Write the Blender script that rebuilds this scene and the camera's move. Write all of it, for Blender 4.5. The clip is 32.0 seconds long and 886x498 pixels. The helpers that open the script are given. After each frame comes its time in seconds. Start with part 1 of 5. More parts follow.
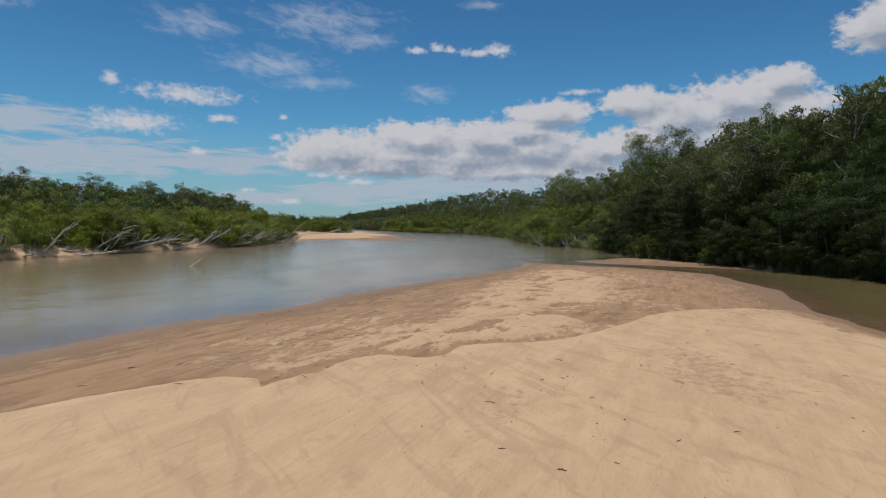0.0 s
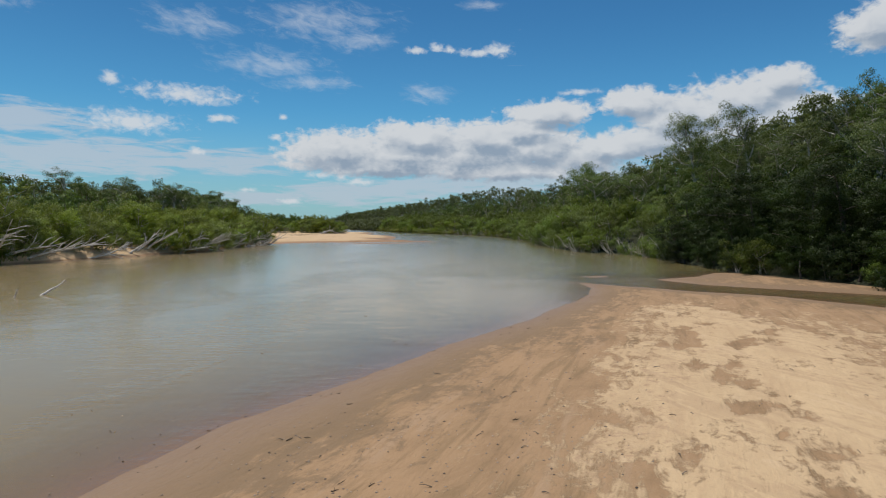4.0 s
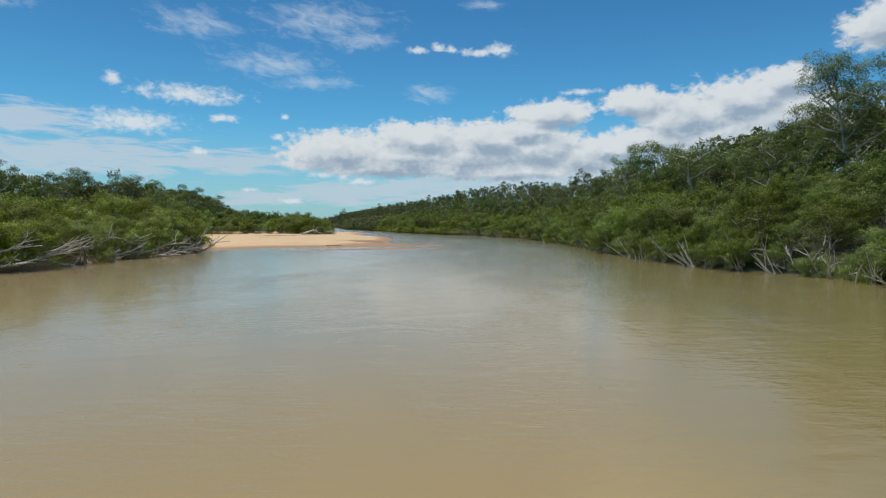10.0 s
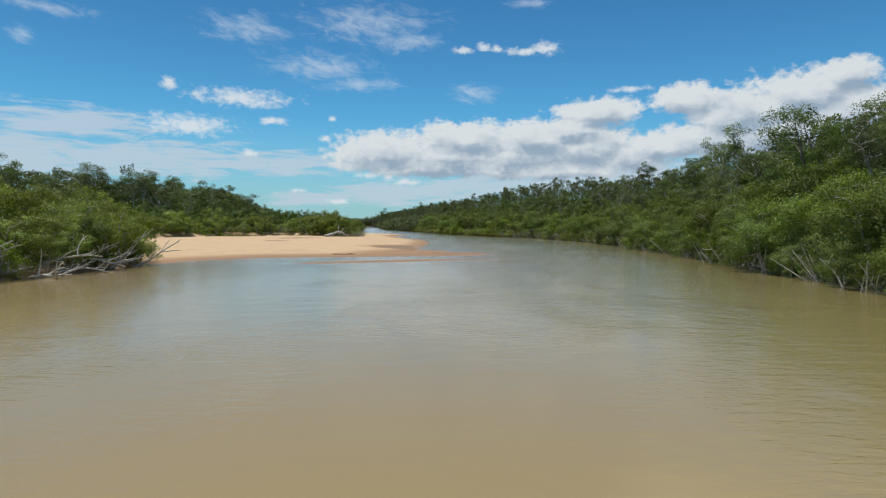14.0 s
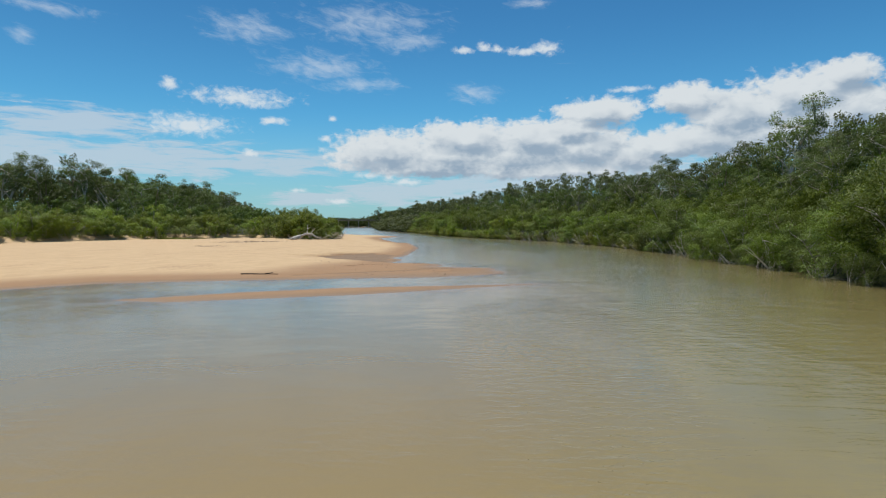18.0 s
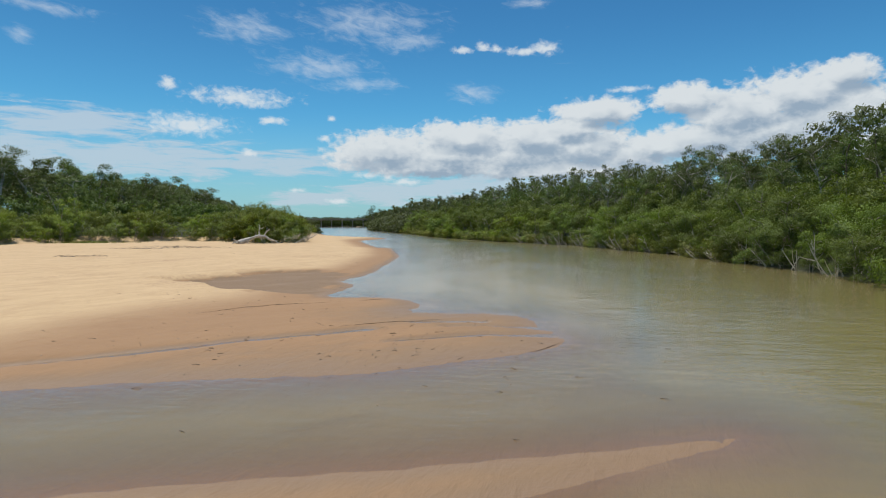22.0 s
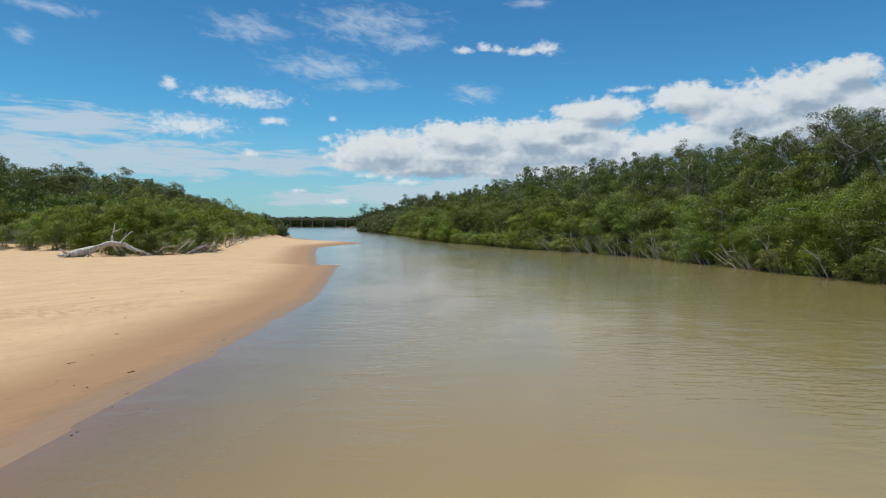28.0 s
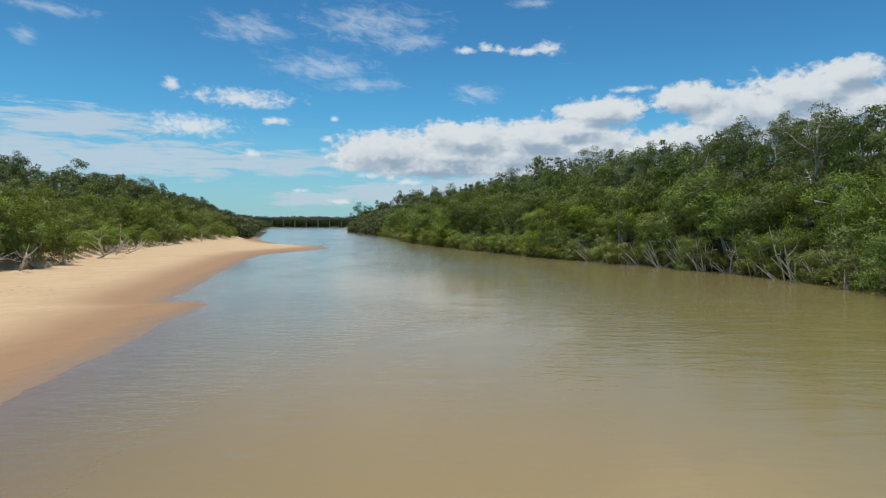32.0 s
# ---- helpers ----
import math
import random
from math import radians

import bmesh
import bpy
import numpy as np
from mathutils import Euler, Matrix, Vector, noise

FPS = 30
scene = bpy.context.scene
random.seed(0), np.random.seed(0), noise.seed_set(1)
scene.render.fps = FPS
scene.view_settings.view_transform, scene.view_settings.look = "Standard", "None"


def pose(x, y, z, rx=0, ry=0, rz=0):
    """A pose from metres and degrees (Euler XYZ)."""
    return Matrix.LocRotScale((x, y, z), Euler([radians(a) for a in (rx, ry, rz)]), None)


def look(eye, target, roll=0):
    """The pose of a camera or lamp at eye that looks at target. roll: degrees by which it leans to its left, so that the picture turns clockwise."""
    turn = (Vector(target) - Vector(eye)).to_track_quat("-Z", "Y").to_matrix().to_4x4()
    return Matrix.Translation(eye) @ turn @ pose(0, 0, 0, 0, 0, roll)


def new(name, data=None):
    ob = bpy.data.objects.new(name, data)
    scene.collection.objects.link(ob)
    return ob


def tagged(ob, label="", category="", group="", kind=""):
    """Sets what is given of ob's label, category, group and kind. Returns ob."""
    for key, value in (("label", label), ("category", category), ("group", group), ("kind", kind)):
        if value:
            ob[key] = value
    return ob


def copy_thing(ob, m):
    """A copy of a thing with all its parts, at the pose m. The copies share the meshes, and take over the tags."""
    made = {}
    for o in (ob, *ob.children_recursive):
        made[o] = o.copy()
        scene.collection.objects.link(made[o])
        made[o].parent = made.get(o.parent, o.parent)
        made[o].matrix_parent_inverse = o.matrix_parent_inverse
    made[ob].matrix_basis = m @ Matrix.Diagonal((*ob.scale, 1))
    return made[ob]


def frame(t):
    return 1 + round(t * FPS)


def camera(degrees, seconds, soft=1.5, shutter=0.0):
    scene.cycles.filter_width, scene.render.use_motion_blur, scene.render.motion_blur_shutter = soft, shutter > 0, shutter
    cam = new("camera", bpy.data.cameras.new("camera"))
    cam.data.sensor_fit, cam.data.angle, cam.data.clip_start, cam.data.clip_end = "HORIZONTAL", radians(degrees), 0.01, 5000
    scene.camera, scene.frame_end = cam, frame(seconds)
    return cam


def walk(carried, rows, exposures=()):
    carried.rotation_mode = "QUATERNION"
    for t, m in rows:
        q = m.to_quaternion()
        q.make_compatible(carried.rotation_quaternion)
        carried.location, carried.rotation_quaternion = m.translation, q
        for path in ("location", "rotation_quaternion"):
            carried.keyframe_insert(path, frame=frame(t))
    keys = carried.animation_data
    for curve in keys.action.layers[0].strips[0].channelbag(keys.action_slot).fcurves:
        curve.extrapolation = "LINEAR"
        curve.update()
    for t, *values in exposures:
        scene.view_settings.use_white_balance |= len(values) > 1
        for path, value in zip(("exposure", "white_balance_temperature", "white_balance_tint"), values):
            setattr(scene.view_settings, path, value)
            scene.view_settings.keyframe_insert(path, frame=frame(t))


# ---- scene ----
# Camera: a drone that glides up the river, about five metres over the water.
cam = camera(73.09, 32.0, soft=1.1)
ROWS = [  # seconds, place, heading to the right of +y, pitch
    (0, 0.00, 0.00, 5.40, 2.29, -2.37),
    (2, 0.08, 14.71, 5.40, 2.30, -2.37),
    (4, -0.38, 29.96, 5.38, 2.32, -2.37),
    (6, -0.79, 45.42, 5.27, 2.30, -2.38),
    (8, -0.71, 62.04, 5.13, 2.23, -2.39),
    (10, -0.82, 80.17, 4.94, 2.16, -2.39),
    (10.5, -0.74, 84.60, 4.90, 2.15, -2.39),
    (11, -0.62, 88.99, 4.86, 1.03, -2.39),
    (11.5, -0.49, 93.38, 4.82, -1.48, -2.39),
    (12, -0.40, 97.82, 4.82, -2.08, -2.40),
    (14, -0.31, 116.08, 5.06, -2.12, -2.40),
    (16, -0.05, 134.71, 5.21, -2.15, -2.40),
    (18, 0.11, 153.27, 5.06, -2.15, -2.40),
    (20, -0.03, 172.22, 5.02, -2.10, -2.41),
    (22, -0.11, 190.29, 4.91, -2.06, -2.41),
    (24, -0.48, 207.88, 4.83, -2.09, -2.41),
    (26, -0.44, 224.78, 4.75, -2.11, -2.41),
    (28, -0.30, 241.54, 4.73, -2.16, -2.40),
    (30, -0.12, 258.64, 4.60, -2.24, -2.39),
    (32, 0.00, 275.64, 4.50, -2.32, -2.39),
]


def ahead(x, y, z, heading, pitch):
    a, b = radians(heading), radians(pitch)
    return (x + math.sin(a) * math.cos(b), y + math.cos(a) * math.cos(b), z + math.sin(b))


EXPOSURES = [(0, -0.30, 6600, 17), (2, -0.24, 6600, 16), (3, -0.14, 6550, 14), (4, -0.08, 6500, 12), (7, 0.04, 6500, 10), (9, 0.07, 6450, 9), (16, 0.11, 6450, 9), (32, 0.11, 6450, 9)]
walk(cam, [(t, look((x, y, z), ahead(x, y, z, h, p), 0.19)) for t, x, y, z, h, p in ROWS], EXPOSURES)

# ---- sky, sun ----
SUN_AZ, SUN_EL = -48.0, 71.0  # degrees: to the right of +y, and up
world = bpy.data.worlds.new("sky")
scene.world = world
world.use_nodes = True


class Net:
    """Short hand for building node trees."""

    def __init__(self, tree):
        self.tree = tree

    def node(self, kind, **props):
        n = self.tree.nodes.new(kind)
        for k, v in props.items():
            setattr(n, k, v)
        return n

    def link(self, a, b):
        self.tree.links.new(a, b)

    def put(self, sock, v):
        if isinstance(v, bpy.types.NodeSocket):
            self.link(v, sock)
        else:
            sock.default_value = v

    def math(self, op, a, b=0.0, c=0.0, clamp=False):
        n = self.node("ShaderNodeMath", operation=op, use_clamp=clamp)
        for s, v in zip(n.inputs, (a, b, c)):
            self.put(s, v)
        return n.outputs[0]

    def ramp(self, x, lo, hi, a=0.0, b=1.0):
        n = self.node("ShaderNodeMapRange", interpolation_type="SMOOTHSTEP")
        for s, v in zip(n.inputs, (x, lo, hi, a, b)):
            self.put(s, v)
        return n.outputs[0]

    def mix(self, fac, a, b, blend="MIX"):
        n = self.node("ShaderNodeMix", data_type="RGBA", blend_type=blend)
        self.put(n.inputs[0], fac)
        for s, v in ((n.inputs[6], a), (n.inputs[7], b)):
            self.put(s, (*v, 1) if isinstance(v, tuple) and len(v) == 3 else v)
        return n.outputs[2]

    def noise(self, vec, scale, detail=4.0, rough=0.55, distort=0.0):
        n = self.node("ShaderNodeTexNoise")
        if vec is not None:
            self.link(vec, n.inputs["Vector"])
        for k, v in (("Scale", scale), ("Detail", detail), ("Roughness", rough), ("Distortion", distort)):
            n.inputs[k].default_value = v
        return n.outputs["Fac"]

    def xyz(self, x, y, z=0.0):
        n = self.node("ShaderNodeCombineXYZ")
        for s, v in zip(n.inputs, (x, y, z)):
            self.put(s, v)
        return n.outputs[0]

    def scaled(self, vec, s):
        n = self.node("ShaderNodeVectorMath", operation="MULTIPLY")
        self.link(vec, n.inputs[0])
        n.inputs[1].default_value = s
        return n.outputs[0]


# Cumulus: bearing, height, half width, half height (degrees)
CUMULUS = [
    (-7.4, 7.4, 5.9, 2.2), (-1.5, 7.2, 6.4, 2.2), (5.5, 7.3, 6.3, 2.7), (11.2, 7.9, 5.1, 2.5), (12.4, 10.7, 4.4, 1.4), (15.2, 6.9, 4.4, 2.1), (20.1, 11.3, 3.8, 1.6), (24.3, 10.3, 5.2, 2.7), (28.8, 11.2, 4.2, 2.4),
    (31.6, 12.3, 2.2, 1.5), (0.0, 8.6, 6.5, 1.9), (6.5, 8.6, 5.5, 1.9), (9.8, 9.2, 4.0, 1.5), (18.5, 7.4, 5.5, 1.5), (-3.0, 6.0, 10.0, 1.5), (8.0, 5.6, 9.5, 1.4), (25.5, 8.6, 6.0, 3.0), (30.5, 9.8, 6.0, 3.2), (21.3, 8.0, 5.0, 1.8), (27.7, 8.0, 4.4, 2.3), (32.3, 10.0, 2.9, 2.6), (35.1, 7.8, 3.1, 2.5), (38.5, 15.6, 3.6, 2.2), (33.8, 6.9, 4.2, 2.1),
    (47.0, 10.0, 9.0, 4.0), (60.0, 8.0, 10.0, 3.5), (-60.0, 9.0, 12.0, 2.5), (95.0, 10.0, 16.0, 4.0), (140.0, 9.0, 16.0, 4.0), (-120.0, 9.0, 18.0, 3.0),
    (28.0, 27.0, 14.0, 6.0), (48.0, 32.0, 14.0, 8.0), (5.0, 38.0, 14.0, 6.0), (-40.0, 40.0, 16.0, 5.0), (80.0, 45.0, 22.0, 8.0), (20.0, 60.0, 30.0, 8.0), (-130.0, 42.0, 30.0, 8.0), (150.0, 40.0, 30.0, 8.0),
]
SMALL = [
    (-25.2, 8.6, 4.4, 1.15), (-20.7, 11.2, 5.0, 0.95), (-26.5, 11.9, 0.9, 0.65), (-17.9, 9.3, 1.4, 0.45), (-12.6, 9.7, 0.5, 0.3), (-20.0, 6.4, 0.8, 0.45), (-0.2, 16.0, 1.1, 0.4), (1.6, 16.3, 0.7, 0.5), (2.9, 16.1, 0.6, 0.4), (5.4, 15.8, 2.1, 0.45),
    (7.4, 16.0, 1.5, 0.7), (-9.2, 4.6, 1.4, 0.4), (-7.3, 4.5, 0.6, 0.5), (-5.8, 4.0, 1.6, 0.4), (-13.2, 7.9, 0.8, 0.4), (15.1, 12.1, 2.0, 0.35), (-12.1, 2.1, 1.3, 0.35), (-15.8, 3.1, 0.9, 0.25),
]
# Grey veils low in the sky, and thin high cloud
VEIL = [(-34.2, 8.0, 7.4, 1.5), (-29.0, 5.5, 11.5, 1.8), (-17.3, 5.5, 8.0, 1.3), (-37.5, 5.3, 8.4, 2.2), (-47.0, 6.4, 9.0, 3.0), (-1.4, 3.3, 7.4, 1.4), (6.6, 3.9, 8.4, 1.6), (-7.4, 2.8, 6.6, 1.3), (-14.2, 2.4, 5.1, 0.9), (15.0, 4.5, 10.0, 2.0)]
CIRRUS = [(-8.9, 18.0, 7.9, 2.2), (-13.6, 14.2, 6.4, 1.8), (-20.1, 17.0, 4.6, 1.6), (-35.2, 16.6, 4.0, 0.7), (-36.9, 14.3, 1.2, 0.8), (0.7, 12.2, 3.0, 1.1), (5.9, 19.8, 2.4, 0.6), (-5.8, 16.7, 4.3, 1.3), (-10.0, 12.9, 4.7, 0.9), (-70.0, 22.0, 22.0, 4.0), (80.0, 25.0, 25.0, 4.0)]


def cloud_group():
    g = bpy.data.node_groups.new("cloud_cover", "ShaderNodeTree")
    g.interface.new_socket("bearing", in_out="INPUT", socket_type="NodeSocketFloat")
    g.interface.new_socket("height", in_out="INPUT", socket_type="NodeSocketFloat")
    for name in ("cumulus", "cirrus", "body", "veil", "scrap"):
        g.interface.new_socket(name, in_out="OUTPUT", socket_type="NodeSocketFloat")
    w = Net(g)
    i, o = w.node("NodeGroupInput"), w.node("NodeGroupOutput")
    a, e = i.outputs[0], i.outputs[1]

    def blobs(rows, flat):
        best = None
        for a0, e0, wa, we in rows:
            u = w.math("DIVIDE", w.math("SUBTRACT", a, a0), wa)
            v = w.math("DIVIDE", w.math("SUBTRACT", e, e0 - we * flat), we)
            v = w.math("MAXIMUM", v, w.math("MULTIPLY", v, -1.0 - 1.1 * flat))
            m = w.math("SUBTRACT", 1.0, w.math("SQRT", w.math("ADD", w.math("MULTIPLY", u, u), w.math("MULTIPLY", v, v))))
            best = m if best is None else w.math("MAXIMUM", best, m)
        return best

    def around(n, k):
        return w.math("MULTIPLY", w.math("SUBTRACT", n, 0.5), k)

    p = w.xyz(a, w.math("MULTIPLY", e, 1.5))
    puff = w.noise(p, 0.38, 3.0, 0.55, 0.3)
    curl = w.noise(p, 1.1, 6.0, 0.60, 0.4)
    heap = w.math("MAXIMUM", blobs(CUMULUS, 0.35), -0.6)
    scrap = w.math("ADD", w.math("MAXIMUM", blobs(SMALL, 0.1), -0.8), around(curl, 2.2))
    body = w.math("ADD", heap, around(w.noise(p, 0.42, 2.5, 0.5, 0.3), 1.7))
    cum = w.math("ADD", w.math("ADD", heap, around(puff, 0.95)), around(curl, 1.0))
    streak = w.noise(w.xyz(w.math("ADD", a, w.math("MULTIPLY", e, 0.9)), w.math("MULTIPLY", e, 2.2)), 0.50, 9.0, 0.68, 0.45)
    cir = w.math("ADD", w.math("MAXIMUM", blobs(CIRRUS, 0.0), -0.6), around(streak, 2.6))
    layer = w.noise(w.xyz(w.math("MULTIPLY", a, 0.22), w.math("MULTIPLY", e, 1.5)), 1.2, 8.0, 0.64, 0.5)
    veil = w.math("ADD", w.math("MAXIMUM", blobs(VEIL, 0.0), -0.6), around(layer, 2.9))
    for k, v in enumerate((cum, cir, body, veil, scrap)):
        w.link(v, o.inputs[k])
    return g


def build_sky():
    t = world.node_tree
    t.nodes.clear()
    w = Net(t)
    out, bg = w.node("ShaderNodeOutputWorld"), w.node("ShaderNodeBackground")
    sky = w.node("ShaderNodeTexSky", sky_type="NISHITA", sun_disc=False, sun_elevation=radians(SUN_EL), sun_rotation=radians(SUN_AZ), altitude=30, air_density=1.0, dust_density=0.25, ozone_density=2.2)
    co = w.node("ShaderNodeTexCoord")
    sep = w.node("ShaderNodeSeparateXYZ")
    w.link(co.outputs["Generated"], sep.inputs[0])
    x, y, z = sep.outputs
    bearing = w.math("MULTIPLY", w.math("ARCTAN2", x, y), 57.29578)
    height = w.math("MULTIPLY", w.math("ARCSINE", z), 57.29578)
    g = cloud_group()
    n1, n2 = w.node("ShaderNodeGroup", node_tree=g), w.node("ShaderNodeGroup", node_tree=g)
    w.link(bearing, n1.inputs[0]), w.link(height, n1.inputs[1])
    w.link(w.math("ADD", bearing, -0.4), n2.inputs[0]), w.link(w.math("ADD", height, 1.0), n2.inputs[1])
    cover = w.math("MULTIPLY", w.ramp(n1.outputs[0], -0.14, 0.30), 0.97)
    thin = w.math("MULTIPLY", w.ramp(n1.outputs[1], 0.0, 1.35), 0.46)
    veil = w.math("MULTIPLY", w.ramp(n1.outputs[3], -0.15, 0.65), 0.80)
    scrap = w.math("MULTIPLY", w.ramp(n1.outputs[4], -0.15, 1.0), 0.88)
    # a cloud with more cloud between it and the sun is greyer
    rise = w.ramp(w.math("SUBTRACT", n2.outputs[0], n1.outputs[0]), -0.40, 0.40)
    shade = w.math("ADD", w.math("MULTIPLY", w.ramp(n2.outputs[2], 0.10, 0.95), 0.56), w.math("MULTIPLY", rise, 0.48))
    white = w.mix(shade, (6.5, 6.85, 7.05), (2.85, 3.65, 4.6))
    blue = w.mix(1.0, sky.outputs[0], w.mix(w.ramp(height, 6.0, 22.0), (0.32, 0.79, 0.965), (0.236, 0.60, 0.79)), "MULTIPLY")
    tone = w.ramp(bearing, -40.0, 45.0, 0.97, 1.13)
    blue = w.mix(1.0, blue, w.xyz(tone, tone, tone), "MULTIPLY")
    haze = w.math("MULTIPLY", w.ramp(height, 11.0, -1.0), 0.60)
    col = w.mix(haze, blue, (3.4, 4.85, 5.65))
    col = w.mix(veil, col, (4.75, 5.6, 6.4))
    col = w.mix(thin, col, (6.4, 6.9, 7.4))
    col = w.mix(scrap, col, (6.6, 7.05, 7.35))
    col = w.mix(cover, col, white)
    w.link(col, bg.inputs[0])
    bg.inputs[1].default_value = 0.1
    w.link(bg.outputs[0], out.inputs[0])


build_sky()
world.cycles.sampling_method = "MANUAL"
world.cycles.sample_map_resolution = 1024

sun = new("sun", bpy.data.lights.new("sun", "SUN"))
sun.data.energy, sun.data.angle, sun.data.color = 3.9, radians(0.6), (1.0, 0.955, 0.88)
az, el = radians(SUN_AZ), radians(SUN_EL)
sun.matrix_world = look((0, 0, 200), (-math.sin(az) * math.cos(el), -math.cos(az) * math.cos(el), 200 - math.sin(el)))


# ---- materials ----
def material(name):
    m = bpy.data.materials.new(name)
    m.use_nodes = True
    m.node_tree.nodes.clear()
    w = Net(m.node_tree)
    return m, w, w.node("ShaderNodeOutputMaterial")


def principled(w, out, col, rough, bump=None, strength=0.3, dist=0.05, spec=0.5):
    b = w.node("ShaderNodeBsdfPrincipled")
    w.put(b.inputs["Base Color"], (*col, 1) if isinstance(col, tuple) else col)
    w.put(b.inputs["Roughness"], rough)
    b.inputs["Specular IOR Level"].default_value = spec
    if bump is not None:
        n = w.node("ShaderNodeBump")
        n.inputs["Strength"].default_value, n.inputs["Distance"].default_value = strength, dist
        w.link(bump, n.inputs["Height"])
        w.link(n.outputs[0], b.inputs["Normal"])
    w.link(b.outputs[0], out.inputs[0])
    return b


def sand_material():
    """River sand, dry on top and damp near the water line; leaf litter and soil under the trees."""
    m, w, out = material("river_sand")
    geo = w.node("ShaderNodeNewGeometry")
    pos = geo.outputs["Position"]
    sep = w.node("ShaderNodeSeparateXYZ")
    w.link(pos, sep.inputs[0])
    z = sep.outputs[2]
    soil = w.node("ShaderNodeAttribute", attribute_name="soil").outputs["Fac"]
    flat = w.scaled(pos, (1, 1, 0))
    turn = w.node("ShaderNodeVectorRotate", rotation_type="Z_AXIS")
    w.link(flat, turn.inputs[0])
    turn.inputs["Angle"].default_value = radians(-66)
    flow = turn.outputs[0]
    big = w.noise(w.scaled(flow, (0.07, 0.17, 0)), 1.0, 5.0, 0.55, 0.4)
    mid = w.noise(w.scaled(flow, (0.30, 0.75, 0)), 1.0, 8.0, 0.68, 0.5)
    fine = w.noise(w.scaled(flow, (3.0, 7.0, 0)), 1.0, 6.0, 0.7)
    grain = w.noise(flat, 90.0, 3.0, 0.75)
    spot = w.noise(flat, 2.3, 5.0, 0.75)
    streak = w.noise(w.scaled(flow, (0.16, 1.3, 0)), 1.0, 5.0, 0.6, 0.7)
    speck = w.ramp(w.noise(flat, 13.0, 2.0, 0.6), 0.69, 0.74)
    # damp where the surface lies low; the drying front is ragged on the near bar, gradual on the long one
    near = w.ramp(sep.outputs[1], 160.0, 90.0)
    tall = w.math("ADD", z, w.math("MULTIPLY", near, w.math("MULTIPLY", w.math("SUBTRACT", z, 0.25), 0.5)))
    level = w.math("ADD", tall, w.math("MULTIPLY", w.math("SUBTRACT", big, 0.5), w.math("ADD", 0.10, w.math("MULTIPLY", near, 0.10))))
    level = w.math("ADD", level, w.math("MULTIPLY", w.math("SUBTRACT", mid, 0.5), w.math("ADD", 0.10, w.math("MULTIPLY", near, 0.18))))
    level = w.math("ADD", level, w.math("MULTIPLY", w.math("SUBTRACT", fine, 0.5), 0.07))
    level = w.math("ADD", level, w.math("MULTIPLY", w.math("SUBTRACT", spot, 0.5), w.math("ADD", 0.06, w.math("MULTIPLY", near, 0.24))))
    frag = w.noise(w.scaled(flow, (0.55, 1.5, 0)), 1.0, 9.0, 0.74, 0.8)
    level = w.math("ADD", level, w.math("MULTIPLY", w.math("SUBTRACT", frag, 0.5), w.math("MULTIPLY", near, 0.52)))
    damp = w.ramp(level, w.math("ADD", 0.300, w.math("MULTIPLY", w.math("SUBTRACT", 1.0, near), 0.18)), w.math("ADD", 0.214, w.math("MULTIPLY", w.math("SUBTRACT", 1.0, near), -0.02)))
    soaked = w.ramp(w.math("ADD", z, w.math("MULTIPLY", w.math("SUBTRACT", mid, 0.5), 0.06)), 0.12, 0.0)
    dry = w.mix(w.ramp(mid, 0.3, 0.7), (0.600, 0.425, 0.240), (0.510, 0.350, 0.195))
    dry = w.mix(w.math("MULTIPLY", w.ramp(fine, 0.45, 0.75), 0.30), dry, (0.42, 0.28, 0.16))
    dry = w.mix(w.math("MULTIPLY", w.ramp(streak, 0.52, 0.70), 0.32), dry, (0.40, 0.255, 0.14))
    turn2 = w.node("ShaderNodeVectorRotate", rotation_type="Z_AXIS")
    w.link(flat, turn2.inputs[0])
    turn2.inputs["Angle"].default_value = radians(-112)
    wash = w.noise(w.scaled(turn2.outputs[0], (0.22, 0.85, 0)), 1.0, 7.0, 0.62, 1.4)
    dry = w.mix(w.math("MULTIPLY", w.ramp(wash, 0.53, 0.62), w.math("ADD", 0.12, w.math("MULTIPLY", near, 0.26))), dry, (0.40, 0.262, 0.150))
    dry = w.mix(w.math("MULTIPLY", w.ramp(wash, 0.42, 0.34), w.math("ADD", 0.10, w.math("MULTIPLY", near, 0.22))), dry, (0.64, 0.46, 0.285))
    dry = w.mix(w.math("MULTIPLY", w.ramp(w.math("MULTIPLY", spot, big), 0.30, 0.40), 0.7), dry, (0.36, 0.225, 0.13))
    wet = w.mix(w.ramp(mid, 0.25, 0.6), (0.275, 0.168, 0.084), (0.375, 0.232, 0.120))
    wet = w.mix(w.math("MULTIPLY", w.ramp(streak, 0.50, 0.66), w.math("ADD", 0.12, w.math("MULTIPLY", near, 0.43))), wet, (0.185, 0.120, 0.056))
    wet = w.mix(w.math("MULTIPLY", w.ramp(streak, 0.44, 0.32), w.math("ADD", 0.15, w.math("MULTIPLY", near, 0.45))), wet, (0.40, 0.262, 0.152))
    wet = w.mix(w.math("MULTIPLY", w.math("SUBTRACT", 1.0, near), 0.8), wet, (0.322, 0.188, 0.098))
    wet = w.mix(w.math("MULTIPLY", w.ramp(level, 0.13, 0.02), 0.8), wet, (0.205, 0.134, 0.072))
    silt = w.math("ADD", w.node("ShaderNodeAttribute", attribute_name="silt").outputs["Fac"], w.math("MULTIPLY", w.math("SUBTRACT", w.noise(w.scaled(flow, (0.5, 1.6, 0)), 1.0, 7.0, 0.66, 0.6), 0.5), 1.6))
